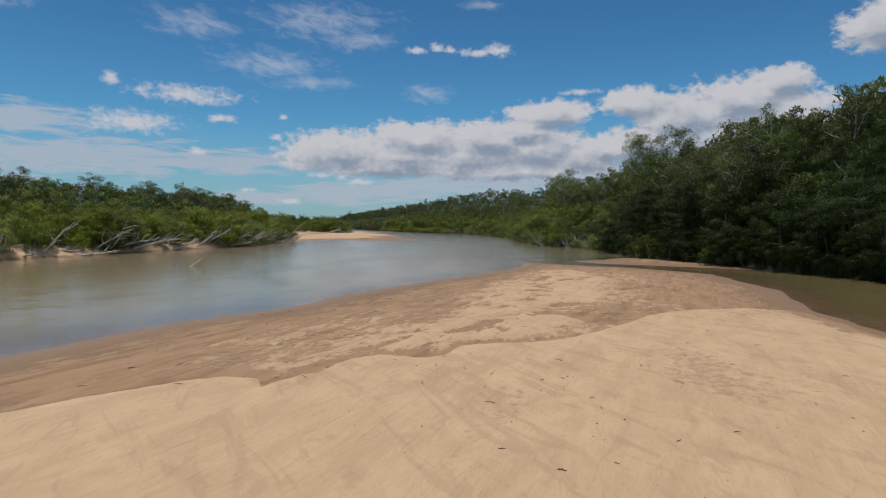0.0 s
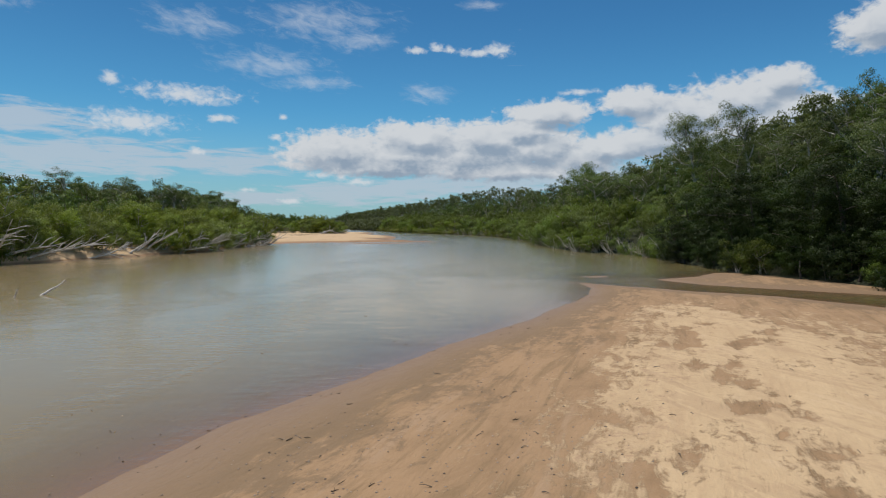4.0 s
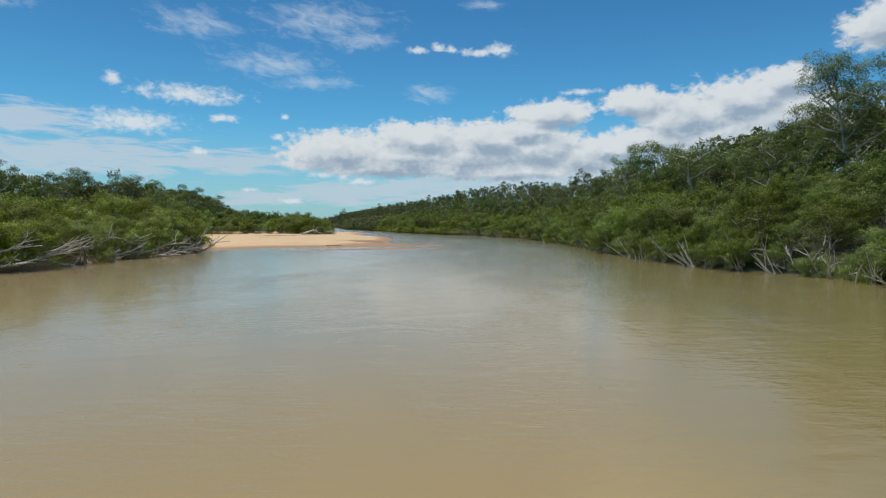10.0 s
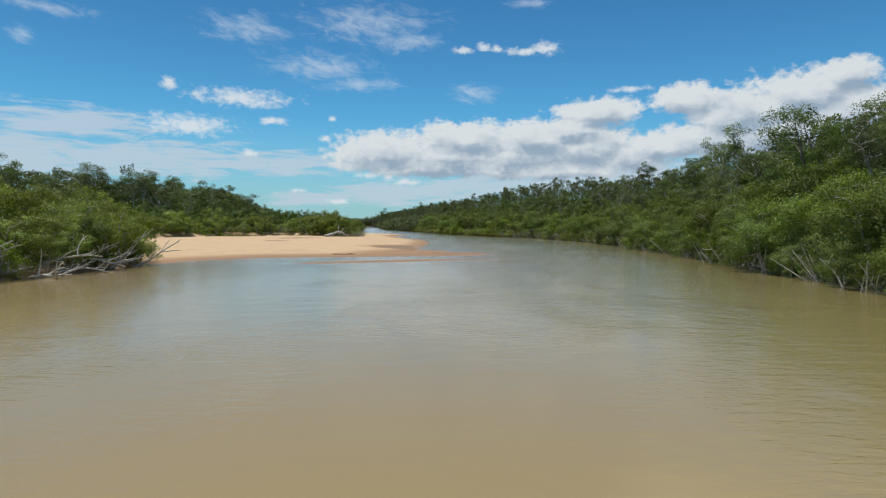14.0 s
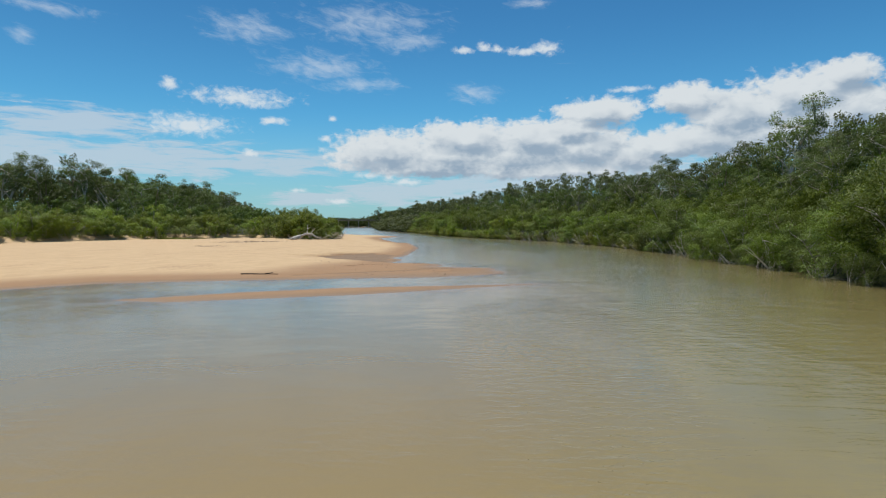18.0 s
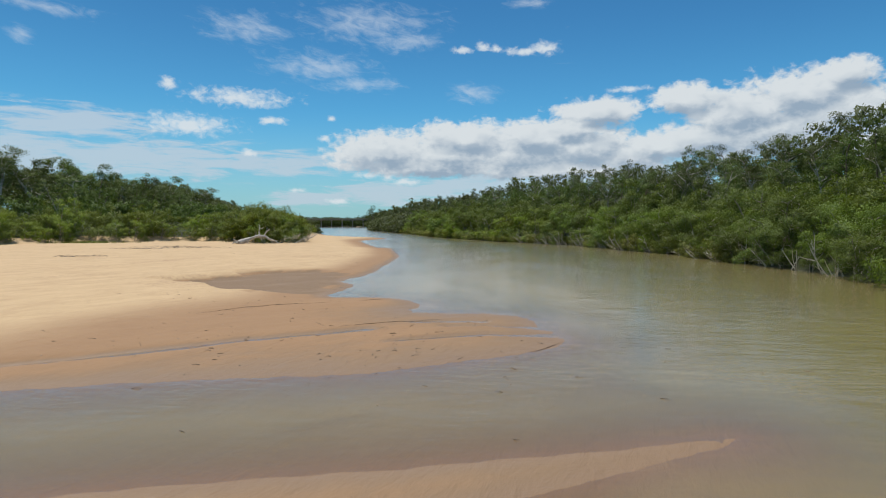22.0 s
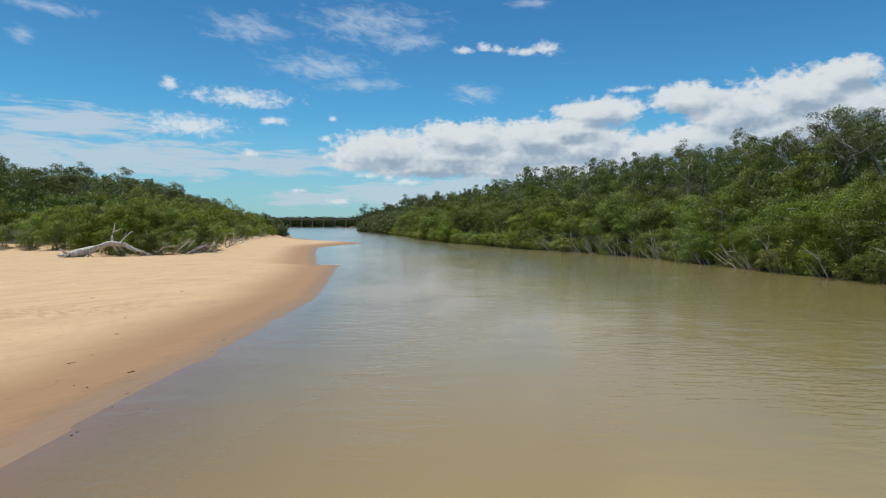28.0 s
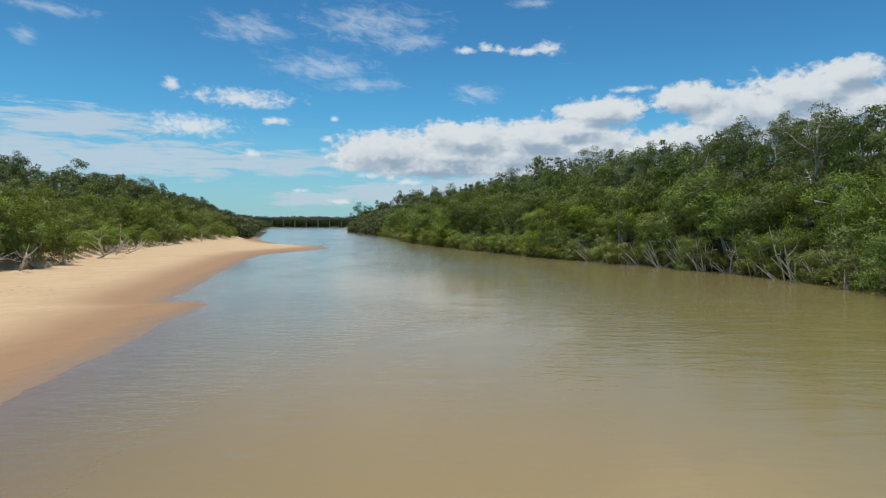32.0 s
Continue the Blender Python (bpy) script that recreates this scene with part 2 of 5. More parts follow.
    wet = w.mix(w.math("MULTIPLY", w.ramp(silt, 0.45, 0.75), 0.85), wet, (0.205, 0.138, 0.085))
    wet = w.mix(soaked, wet, (0.262, 0.163, 0.090))
    col = w.mix(damp, dry, wet)
    col = w.mix(w.math("MULTIPLY", speck, 0.45), col, (0.11, 0.08, 0.055))
    earth = w.mix(w.noise(flat, 1.5, 6.0), (0.034, 0.034, 0.016), (0.022, 0.034, 0.010))
    col = w.mix(w.ramp(w.math("ADD", soil, w.math("MULTIPLY", w.math("SUBTRACT", mid, 0.5), 0.8)), 0.35, 0.65), col, earth)
    col = w.mix(w.math("MULTIPLY", w.ramp(grain, 0.35, 0.8), 0.16), col, (0.16, 0.11, 0.07))
    rough = w.math("SUBTRACT", 0.92, w.math("MULTIPLY", soaked, 0.45))
    wind = w.noise(w.scaled(flow, (0.8, 2.4, 0)), 1.0, 7.0, 0.62, 0.6)
    height = w.math("ADD", w.math("MULTIPLY", wind, 0.7), w.math("MULTIPLY", fine, 0.22))
    height = w.math("SUBTRACT", height, w.math("MULTIPLY", w.math("MULTIPLY", damp, near), 0.20))
    height = w.math("ADD", height, w.math("MULTIPLY", spot, 0.25))
    principled(w, out, col, rough, height, 0.8, 0.12, 0.35)
    return m


def water_material():
    """Silty river water: clear at the very edge, opaque where it is deep."""
    m, w, out = material("silty_water")
    geo = w.node("ShaderNodeNewGeometry")
    pos = geo.outputs["Position"]
    depth = w.node("ShaderNodeAttribute", attribute_name="depth").outputs["Fac"]
    drift = w.noise(w.scaled(pos, (0.05, 0.02, 0)), 1.0, 4.0, 0.5, 0.6)
    murk = w.math("SUBTRACT", 1.0, w.math("EXPONENT", w.math("MULTIPLY", depth, -6.5)))
    tint = w.mix(drift, (0.318, 0.226, 0.098), (0.268, 0.200, 0.082))
    deep = w.node("ShaderNodeAttribute", attribute_name="channel").outputs["Fac"]
    tint = w.mix(deep, tint, (0.208, 0.168, 0.060))
    body = w.node("ShaderNodeBsdfDiffuse")
    w.link(tint, body.inputs[0])
    clear = w.node("ShaderNodeBsdfTransparent")
    clear.inputs[0].default_value = (0.90, 0.88, 0.85, 1)
    inside = w.node("ShaderNodeMixShader")
    w.link(murk, inside.inputs[0]), w.link(clear.outputs[0], inside.inputs[1]), w.link(body.outputs[0], inside.inputs[2])
    calm = w.noise(w.scaled(pos, (0.09, 0.045, 0)), 1.0, 4.0, 0.55, 1.0)
    r1 = w.noise(w.scaled(pos, (1.1, 2.6, 0)), 1.0, 3.0, 0.55, 0.4)
    r2 = w.noise(w.scaled(pos, (4.0, 7.5, 0)), 1.0, 2.0, 0.5, 0.3)
    lane = w.noise(w.scaled(pos, (0.30, 1.0, 0)), 1.0, 5.0, 0.62, 0.6)
    swell = w.noise(w.scaled(pos, (0.22, 0.35, 0)), 1.0, 3.0, 0.5, 0.8)
    chop = w.math("ADD", w.math("MULTIPLY", r1, 0.55), w.math("MULTIPLY", r2, 0.13))
    chop = w.math("ADD", w.math("MULTIPLY", chop, w.math("MULTIPLY", w.ramp(calm, 0.40, 0.66, 0.04, 1.5), w.math("ADD", 1.0, deep))), w.math("MULTIPLY", swell, 0.9))
    chop = w.math("ADD", chop, w.math("MULTIPLY", w.math("MULTIPLY", lane, deep), 1.3))
    bump = w.node("ShaderNodeBump")
    bump.inputs["Strength"].default_value, bump.inputs["Distance"].default_value = 0.72, 0.05
    w.link(chop, bump.inputs["Height"])
    gloss = w.node("ShaderNodeBsdfGlossy")
    gloss.inputs["Roughness"].default_value = 0.14
    gloss.inputs[0].default_value = (1, 1, 1, 1)
    w.link(bump.outputs[0], gloss.inputs["Normal"])
    fr = w.node("ShaderNodeFresnel")
    fr.inputs[0].default_value = 1.37
    w.link(bump.outputs[0], fr.inputs["Normal"])
    top = w.node("ShaderNodeMixShader")
    w.link(fr.outputs[0], top.inputs[0]), w.link(inside.outputs[0], top.inputs[1]), w.link(gloss.outputs[0], top.inputs[2])
    w.link(top.outputs[0], out.inputs[0])
    return m


def leaf_material(name, a, b, c):
    m, w, out = material(name)
    geo = w.node("ShaderNodeNewGeometry")
    each = geo.outputs["Random Per Island"]
    ob = w.node("ShaderNodeObjectInfo").outputs["Random"]
    clump = w.noise(geo.outputs["Position"], 0.6, 3.0)
    stand = w.noise(geo.outputs["Position"], 0.13, 3.0)
    col = w.mix(w.math("ADD", 0.25, w.math("MULTIPLY", each, 0.5)), a, b)
    col = w.mix(w.math("MULTIPLY", w.ramp(clump, 0.42, 0.68), 0.75), col, c)
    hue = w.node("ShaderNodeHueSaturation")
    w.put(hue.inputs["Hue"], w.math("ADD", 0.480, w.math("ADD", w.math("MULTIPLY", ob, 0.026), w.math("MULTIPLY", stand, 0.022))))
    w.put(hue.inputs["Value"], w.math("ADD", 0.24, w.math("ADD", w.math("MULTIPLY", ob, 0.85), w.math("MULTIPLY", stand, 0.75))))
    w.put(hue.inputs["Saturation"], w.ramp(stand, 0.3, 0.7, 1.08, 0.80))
    w.link(col, hue.inputs["Color"])
    d = w.node("ShaderNodeBsdfPrincipled")
    w.link(hue.outputs[0], d.inputs["Base Color"])
    d.inputs["Roughness"].default_value = 0.55
    d.inputs["Specular IOR Level"].default_value = 0.15
    tr = w.node("ShaderNodeBsdfTranslucent")
    w.link(w.mix(1.0, hue.outputs[0], (1.25, 1.35, 0.55), "MULTIPLY"), tr.inputs[0])
    mx = w.node("ShaderNodeMixShader")
    mx.inputs[0].default_value = 0.32
    w.link(d.outputs[0], mx.inputs[1]), w.link(tr.outputs[0], mx.inputs[2])
    w.link(mx.outputs[0], out.inputs[0])
    return m


def bark_material(name, pale, dark, mixat=0.5):
    m, w, out = material(name)
    pos = w.node("ShaderNodeTexCoord").outputs["Object"]
    long = w.noise(w.scaled(pos, (6, 6, 1.2)), 1.0, 6.0, 0.65, 0.8)
    blot = w.noise(pos, 1.3, 4.0, 0.6)
    col = w.mix(w.ramp(long, 0.3, 0.72), dark, pale)
    col = w.mix(w.math("MULTIPLY", w.ramp(blot, mixat, mixat + 0.2), 0.7), col, dark)
    principled(w, out, col, 0.85, long, 0.6, 0.03, 0.3)
    return m


SAND, WATER = sand_material(), water_material()
LEAF_SHRUB = leaf_material("paperbark_leaves", (0.148, 0.188, 0.028), (0.225, 0.262, 0.042), (0.094, 0.128, 0.020))
LEAF_GUM = leaf_material("gum_leaves", (0.098, 0.126, 0.046), (0.150, 0.178, 0.070), (0.066, 0.088, 0.030))
LEAF_DARK = leaf_material("river_tree_leaves", (0.062, 0.090, 0.019), (0.098, 0.130, 0.030), (0.040, 0.062, 0.013))
LEAF_RIVER = leaf_material("overhanging_leaves", (0.104, 0.142, 0.024), (0.160, 0.200, 0.038), (0.066, 0.095, 0.016))
# aerial haze is mixed into this paler, less saturated leaf colour
LEAF_FAR_HAZE = leaf_material("hazy_far_wood_leaves", (0.112, 0.138, 0.062), (0.156, 0.180, 0.082), (0.080, 0.102, 0.044))
# the deep shade on the near right bank is put into this leaf colour
LEAF_SHADED = leaf_material("shaded_bank_leaves", (0.021, 0.036, 0.007), (0.035, 0.054, 0.011), (0.013, 0.024, 0.005))
BARK_PALE = bark_material("pale_bark", (0.50, 0.46, 0.40), (0.26, 0.22, 0.18))
BARK_WHITE = bark_material("white_paper_bark", (0.72, 0.68, 0.60), (0.42, 0.37, 0.31))
BARK_GREY = bark_material("grey_bark", (0.30, 0.25, 0.20), (0.12, 0.095, 0.07), 0.45)
# bark darkened to match, for the trunks standing in that shade
BARK_SHADED = bark_material("shaded_bark", (0.13, 0.11, 0.085), (0.06, 0.05, 0.04))
DRIFTWOOD = bark_material("weathered_wood", (0.74, 0.70, 0.63), (0.34, 0.295, 0.24), 0.62)
DARK_WOOD_AND_SHADOW = bark_material("wet_dark_wood_and_shadow", (0.07, 0.05, 0.035), (0.03, 0.022, 0.016))


# ---- the plan ----
BAR_NEAR = [(-32, -60), (-23, 5), (-17, 24), (-13.2, 33), (-7.6, 40), (-5.5, 45.8), (0.4, 55.4), (4.1, 60.7), (5.5, 62.7), (7.7, 66.6), (10.4, 71), (12.7, 75.4), (14.3, 80.1), (14.4, 85.2), (16.6, 82.6), (18.9, 80.5), (21.6, 77.8), (27, 74), (32, 64), (29.8, 48), (24.5, 36), (23, 27), (25, 5), (32, -60)]
BAR_SHELF = [(22.6, 87.8), (28.2, 90.8), (33, 96), (39, 96), (46, 80), (44, 68), (34, 76), (25.6, 82.2), (24.0, 85.5)]
ISLET = [(16.0, 90.9), (18.4, 92.2), (19.7, 91.6), (19.0, 90.8), (17.4, 90.0)]
CHANNEL = [(15, 86.5), (17, 82), (22, 78), (30, 72), (36, 70), (40, 76), (26, 88), (22, 94), (16, 93)]
BAR_LONG = [
    (-75, 186), (-38.3, 188.5), (-36, 195), (-30.6, 201.9), (-22.7, 204.5), (-15.4, 206.6), (-8.5, 208.6), (-3.5, 209.6), (2.1, 212.9), (3.5, 214.1), (4.2, 215.3), (4.0, 217.2), (3.4, 219.2), (3.3, 220.6), (2.6, 222.0), (1.0, 222.8), (-1.2, 222.8), (-2.8, 223.1),
    (-3.4, 224.0), (-3.0, 225.0), (-3.0, 226.5), (-3.5, 228.0), (-4.6, 229.1), (-6.8, 229.7), (-8.9, 229.5), (-9.6, 230.5), (-9.4, 231.9), (-9.1, 234.6), (-9.0, 237.4), (-10.7, 240.4), (-10.6, 243.3), (-9.6, 245.8), (-9.4, 252.3), (-9.5, 265), (-9.8, 278), (-11.2, 287), (-11.9, 291), (-13.0, 298), (-14.0, 303),
    (-14.3, 307.6), (-15.2, 309.3), (-17.2, 308.6), (-18.2, 311.6), (-19.2, 316), (-22.4, 328), (-28, 350), (-29.5, 362), (-27, 374), (-25, 383), (-29, 393), (-40, 403), (-58, 437), (-110, 600), (-140, 600), (-110, 260),
]
HOLLOW = [(-24, 236), (-20.5, 243.3), (-19, 247.1), (-15, 249.6), (-11.6, 247), (-10.5, 242.3), (-9.9, 238), (-10.1, 234.5), (-10.2, 230.6), (-11.8, 230.3), (-16.8, 231)]
BAR_FAR = [(-180, 925), (-128, 913), (-116, 922), (-165, 937)]
HUMP = [(-2.4, 23.0), (-2.9, 25), (-2.2, 26.8), (-0.8, 30.4), (1.7, 32.5), (3.0, 37), (3.6, 40.8), (4.8, 44.5), (5.2, 48), (5.8, 51.8), (7.2, 56), (9.4, 62.6), (12.8, 68), (16.2, 68), (18, 66), (18.6, 62), (17.6, 55.8), (15, 47), (12.8, 40), (10.5, 34), (6, 25.5), (1.5, 22.4)]
WASH = (10.6, 34.5, 2.6, 4.2)  # a broad damp wash across the hump
STRIP = [(-23, 191.3), (-16.2, 196.4), (-9.4, 199.9), (-4.5, 201.3), (-0.3, 202.3), (3, 203.1), (6.2, 204.0), (3.2, 202.2), (0.6, 200.7), (-3.7, 197.8), (-7.7, 195.4), (-13.2, 192.9), (-19, 190.6)]
SHOAL = [(-40, 178), (-30, 196), (-8, 204), (4.2, 213), (6.2, 211.6), (9.5, 203), (11.4, 198), (12.2, 193.5), (9.5, 186.3), (8.6, 175), (8, 150), (-4, 120), (-34, 130)]
LEFT_BANK = [
    (-3800, -1500), (-75, -1500), (-72, 0), (-66, 60), (-60, 88), (-53.5, 106), (-45.5, 131), (-41.5, 145), (-42, 160), (-39.2, 184), (-43, 192), (-58, 217), (-85, 250), (-96, 270), (-89, 292), (-78, 311),
    (-64, 322), (-52, 321), (-45, 314), (-38, 315.5), (-35.5, 324), (-41, 340), (-48, 360), (-58, 425), (-83, 500), (-121, 608), (-170, 760), (-226, 950), (-330, 1150), (-3800, 1150),
]
RIGHT_BANK = [
    (3800, -1500), (48, -1500), (50, 0), (47, 48), (41, 73), (36.5, 95), (37, 110), (38.5, 124), (38, 137), (32.5, 147), (31, 160), (33, 190), (36.5, 217), (36, 230), (36.5, 258), (35, 290),
    (30, 312), (26.5, 330), (19, 345), (11, 357), (0, 385), (-12, 418), (-24, 474), (-60, 590), (-79, 700), (-122, 950), (-190, 1150), (3800, 1150),
]


def inside_by(poly, x, y):
    """Signed distance to an outline, positive inside."""
    px, py = np.array(poly, float).T
    d = np.full(x.shape, 1e9)
    odd = np.zeros(x.shape, bool)
    for i in range(len(px)):
        x0, y0, x1, y1 = px[i - 1], py[i - 1], px[i], py[i]
        dx, dy = x1 - x0, y1 - y0
        k = np.clip(((x - x0) * dx + (y - y0) * dy) / (dx * dx + dy * dy), 0, 1)
        d = np.minimum(d, np.hypot(x - x0 - k * dx, y - y0 - k * dy))
        if y0 != y1:
            odd ^= ((y0 > y) != (y1 > y)) & (x < x0 + (y - y0) / dy * dx)
    return np.where(odd, d, -d)


def from_line(line, x, y):
    """Distance to a wandering line."""
    d = np.full(x.shape, 1e9)
    for (x0, y0), (x1, y1) in zip(line[:-1], line[1:]):
        dx, dy = x1 - x0, y1 - y0
        k = np.clip(((x - x0) * dx + (y - y0) * dy) / (dx * dx + dy * dy), 0, 1)
        d = np.minimum(d, np.hypot(x - x0 - k * dx, y - y0 - k * dy))
    return d


RUNNELS = [
    ([(-16, 209.5), (-11.4, 212.8), (-9.6, 214.5), (-7.2, 216.0), (-4.6, 217.5)], 0.34), ([(-2.7, 219.8), (-1.1, 220.0), (0.9, 220.1)], 0.26),
    ([(-3.2, 214.9), (-2.2, 215.4), (-0.6, 216.1), (1.0, 216.6), (2.7, 216.5), (4.3, 216.5)], 0.24), ([(-1.0, 218.6), (0.8, 218.9), (2.4, 218.6), (4.0, 218.3)], 0.20),
]


def wave(x, y, size, seed):
    """Smooth rolling unevenness in -1..1, cheap and without a lattice."""
    rs = np.random.RandomState(seed)
    out = 0
    for k in range(7):
        a, f, p = rs.uniform(0, 6.28), (0.6 + 0.45 * k) * 6.28 / size, rs.uniform(0, 6.28)
        out = out + np.sin((x * np.cos(a) + y * np.sin(a)) * f + p + 1.3 * np.sin((x * np.sin(a) - y * np.cos(a)) * f * 0.6 + p)) / (1 + 0.6 * k)
    return out / 2.4


def hollow_by(x, y):
    """How far inside the silty hollow on the long bar."""
    return inside_by(HOLLOW, x, y) + 0.9 * wave(x, y, 5, 31) + 0.3 * wave(x, y, 1.6, 32)


def ground_height(x, y):
    """Height of bed, bars and banks over the water, and how much of it is soil."""
    x, y = np.asarray(x, float), np.asarray(y, float)
    wob = 0.5 * wave(x, y, 9.0, 3) + 0.22 * wave(x, y, 2.6, 4)

    def bar(poly, top, run, under=0.045, ragged=1.0):
        s = inside_by(poly, x, y) + wob * ragged
        return np.where(s > 0, top * (1 - np.exp(-np.maximum(s, 0) / run)), np.maximum(under * s, -1.6))

    def rise(v, lo, hi):
        k = np.clip((v - lo) / (hi - lo), 0, 1)
        return k * k * (3 - 2 * k)

    near = bar(BAR_NEAR, 0.262, 4.5, 0.045, 0.45)
    # a younger, drier sheet of sand lies over the near end and stops in a low lobed step; a dry hump lies beyond it
    edge = np.interp(x, [-30, -15, -8.2, -6.4, -5.3, -4.9, -3.9, -3.3, -3.1, -2.4, -1.4, 0.1, 1.0, 1.5, 2.2, 4.3, 6.5, 10, 14, 20, 30], [-2, 13, 19.0, 20.0, 19.8, 18.7, 20.1, 20.2, 21.3, 22.4, 23.2, 22.6, 22.9, 24.4, 24.9, 25.2, 26.2, 29.5, 34, 36, 36]) - y + 0.22 * wave(x, y, 4, 22)
    lobe = 0.20 * rise(edge, -0.1, 0.55) + 0.010 * np.clip(edge, 0, 14) + 0.035 * wave(x + 0.4 * y, y, 5, 26) * rise(edge, 0.3, 2.0)
    hump = inside_by(HUMP, x, y) + 1.1 * wave(x, y, 5, 23) + 0.5 * wave(1.4 * (0.95 * x - 0.33 * y), 0.6 * (0.33 * x + 0.95 * y), 2.2, 29)
    dome = 0.07 * rise(hump, -1.0, 1.6) - 0.10 * rise(wave(1.3 * (0.95 * x - 0.33 * y), 0.42 * (0.33 * x + 0.95 * y), 5, 24) + 0.7 * wave(1.4 * (0.95 * x - 0.33 * y), 0.6 * (0.33 * x + 0.95 * y), 1.9, 25), 0.25, 0.8) * rise(hump, -1, 1)
    dome = dome * rise(-edge, 0.0, np.interp(x, [-4, 3, 9], [3.2, 2.4, 0.4])) - 0.075 * rise(-edge, 2.2, 0.4) * rise(12 - x, 3, 8)
    dome = dome - 0.10 * np.exp(-(((x - WASH[0]) / WASH[2]) ** 2 + ((y - WASH[1]) / WASH[3]) ** 2 + 0.9 * wave(x, y, 3, 28)) ** 2)
    near = np.where(near > 0, near + (lobe + dome * rise(-edge, -0.2, 0.2) + 0.02 * wave(x, y, 11, 7)) * np.clip(near * 6, 0, 1), near)
    long = bar(BAR_LONG, 0.85, 8.5, 0.045, 0.35)
    hollow = rise(hollow_by(x, y), -0.5, 0.5)
    ridge = 0.05 * wave(x * 0.5 + y * 0.6, y - 0.55 * x, 3.2, 33)
    long = np.where(long > 0, np.maximum(long * (1 - hollow) + hollow * np.minimum(long, 0.11 + ridge), 0.03), long)
    spit = np.exp(-(((x + 7) / 14.0) ** 2 + ((y - 217.5) / 10.5) ** 2) ** 2)
    rill = np.maximum.reduce([np.exp(-((from_line(line, x, y) + 0.10 * wave(x, y, 3, 35)) / (1.35 * wide)) ** 2) for line, wide in RUNNELS])
    low = long * (1 - 0.72 * spit) + 0.018 * wave(0.8 * x + 0.55 * y, (y - 0.7 * x) * 2.0, 3.0, 37) * spit
    long = np.where(long > 0, np.maximum(low * (1 - rill) - 0.05 * rill, -0.05), long)
    strip = bar(STRIP, 0.13, 1.1, 0.05, 0.22)
    shelf = np.maximum.reduce([bar(BAR_SHELF, 0.16, 3.0, 0.06, 0.6), bar(ISLET, 0.06, 0.8, 0.05, 0.25), bar(BAR_FAR, 0.9, 4.0)])
    shelf = np.maximum(shelf, -0.06 - 0.7 * (1 - rise(inside_by(CHANNEL, x, y) + wob, -0.5, 2.5)))
    shoal = -0.13 - 0.008 * np.maximum(195 - y, 0) - 0.9 * (1 - rise(inside_by(SHOAL, x, y) + 0.8 * wob, -0.8, 2.0)) + 0.03 * wave(x, y, 6, 41)
    sl, sr = inside_by(LEFT_BANK, x, y) + 1.6 * wob, inside_by(RIGHT_BANK, x, y) + 1.2 * wob
    left = np.where(sl > 0, 1.3 * (1 - np.exp(-np.maximum(sl, 0) / 1.2)) + 9.5 * (1 - np.exp(-np.maximum(sl, 0) / 70.0)), np.maximum(0.28 * sl, -1.6))
    right = np.where(sr > 0, 0.8 * (1 - np.exp(-np.maximum(sr, 0) / 1.5)) + 23 * (1 - np.exp(-np.maximum(sr, 0) / 55.0)), np.maximum(0.22 * sr, -1.6))
    far = np.minimum(np.where(y > 984, 0.05 * (y - 984), -1.6), 8)
    land = np.maximum(left, right)
    h = np.maximum.reduce([near, long, strip, shelf, shoal, land, far, np.full(x.shape, -1.6)])
    h = np.where(land > 1.5, h + 0.35 * wave(x, y, 14, 9), h)
    soil = np.clip(np.maximum((sl - 2.6) / 4.0, (sr + 2.0) / 2.0), 0, 1)
    soil = np.where((y > 470) & ((sl > -14) | (sr > -14)), 1.0, soil)
    return h, np.where(y > 970, 1.0, soil)


def place_z(x, y):
    return float(ground_height(np.array([x]), np.array([y]))[0][0])


def steps(*spans):
    """Grid lines: (from, to, step) spans joined end to end."""
    out = []
    for a, b, s in spans:
        out += list(np.arange(a, b - s * 0.5, s))
    return np.array(out + [spans[-1][1]])


def sheet(name, xs, ys, zs):
    nx, ny = len(xs), len(ys)
    gx, gy = np.meshgrid(xs, ys)
    co = np.stack([gx.ravel(), gy.ravel(), zs.ravel()], 1)
    i = (np.arange(ny - 1)[:, None] * nx + np.arange(nx - 1)).ravel()
    return quads(name, co, np.stack([i, i + 1, i + 1 + nx, i + nx], 1))


def quads(name, co, faces, smooth=True):
    me = bpy.data.meshes.new(name)
    n, k = faces.shape
    me.vertices.add(len(co))
    me.vertices.foreach_set("co", np.ascontiguousarray(co, dtype=np.float32).ravel())
    me.loops.add(n * k)
    me.loops.foreach_set("vertex_index", np.ascontiguousarray(faces, dtype=np.int32).ravel())
    me.polygons.add(n)
    me.polygons.foreach_set("loop_start", np.arange(0, n * k, k, dtype=np.int32))
    me.polygons.foreach_set("use_smooth", np.full(n, smooth))
    me.update(calc_edges=True)
    return me


def attribute(me, name, values):
    me.attributes.new(name, "FLOAT", "POINT").data.foreach_set("value", np.ascontiguousarray(values, dtype=np.float32).ravel())


gx = steps((-4000, -400, 450), (-400, -120, 14), (-120, -45, 2.2), (-45, -25, 0.9), (-25, -14, 0.4), (-14, 6, 0.24), (6, 8, 0.4), (8, 22, 0.5), (22, 50, 0.9), (50, 120, 5), (120, 400, 20), (400, 4000, 450))
gy = steps((-1500, -60, 120), (-60, 0, 3), (0, 15, 0.8), (15, 38, 0.28), (38, 72, 0.6), (72, 100, 0.9), (100, 186, 2.2), (186, 204, 0.4), (204, 236, 0.25), (236, 320, 0.9), (320, 440, 2.2), (440, 700, 9), (700, 1300, 30), (1300, 4900, 400))
mx, my = np.meshgrid(gx, gy)
gz, soil = ground_height(mx, my)
ground = new("ground", sheet("ground", gx, gy, gz))
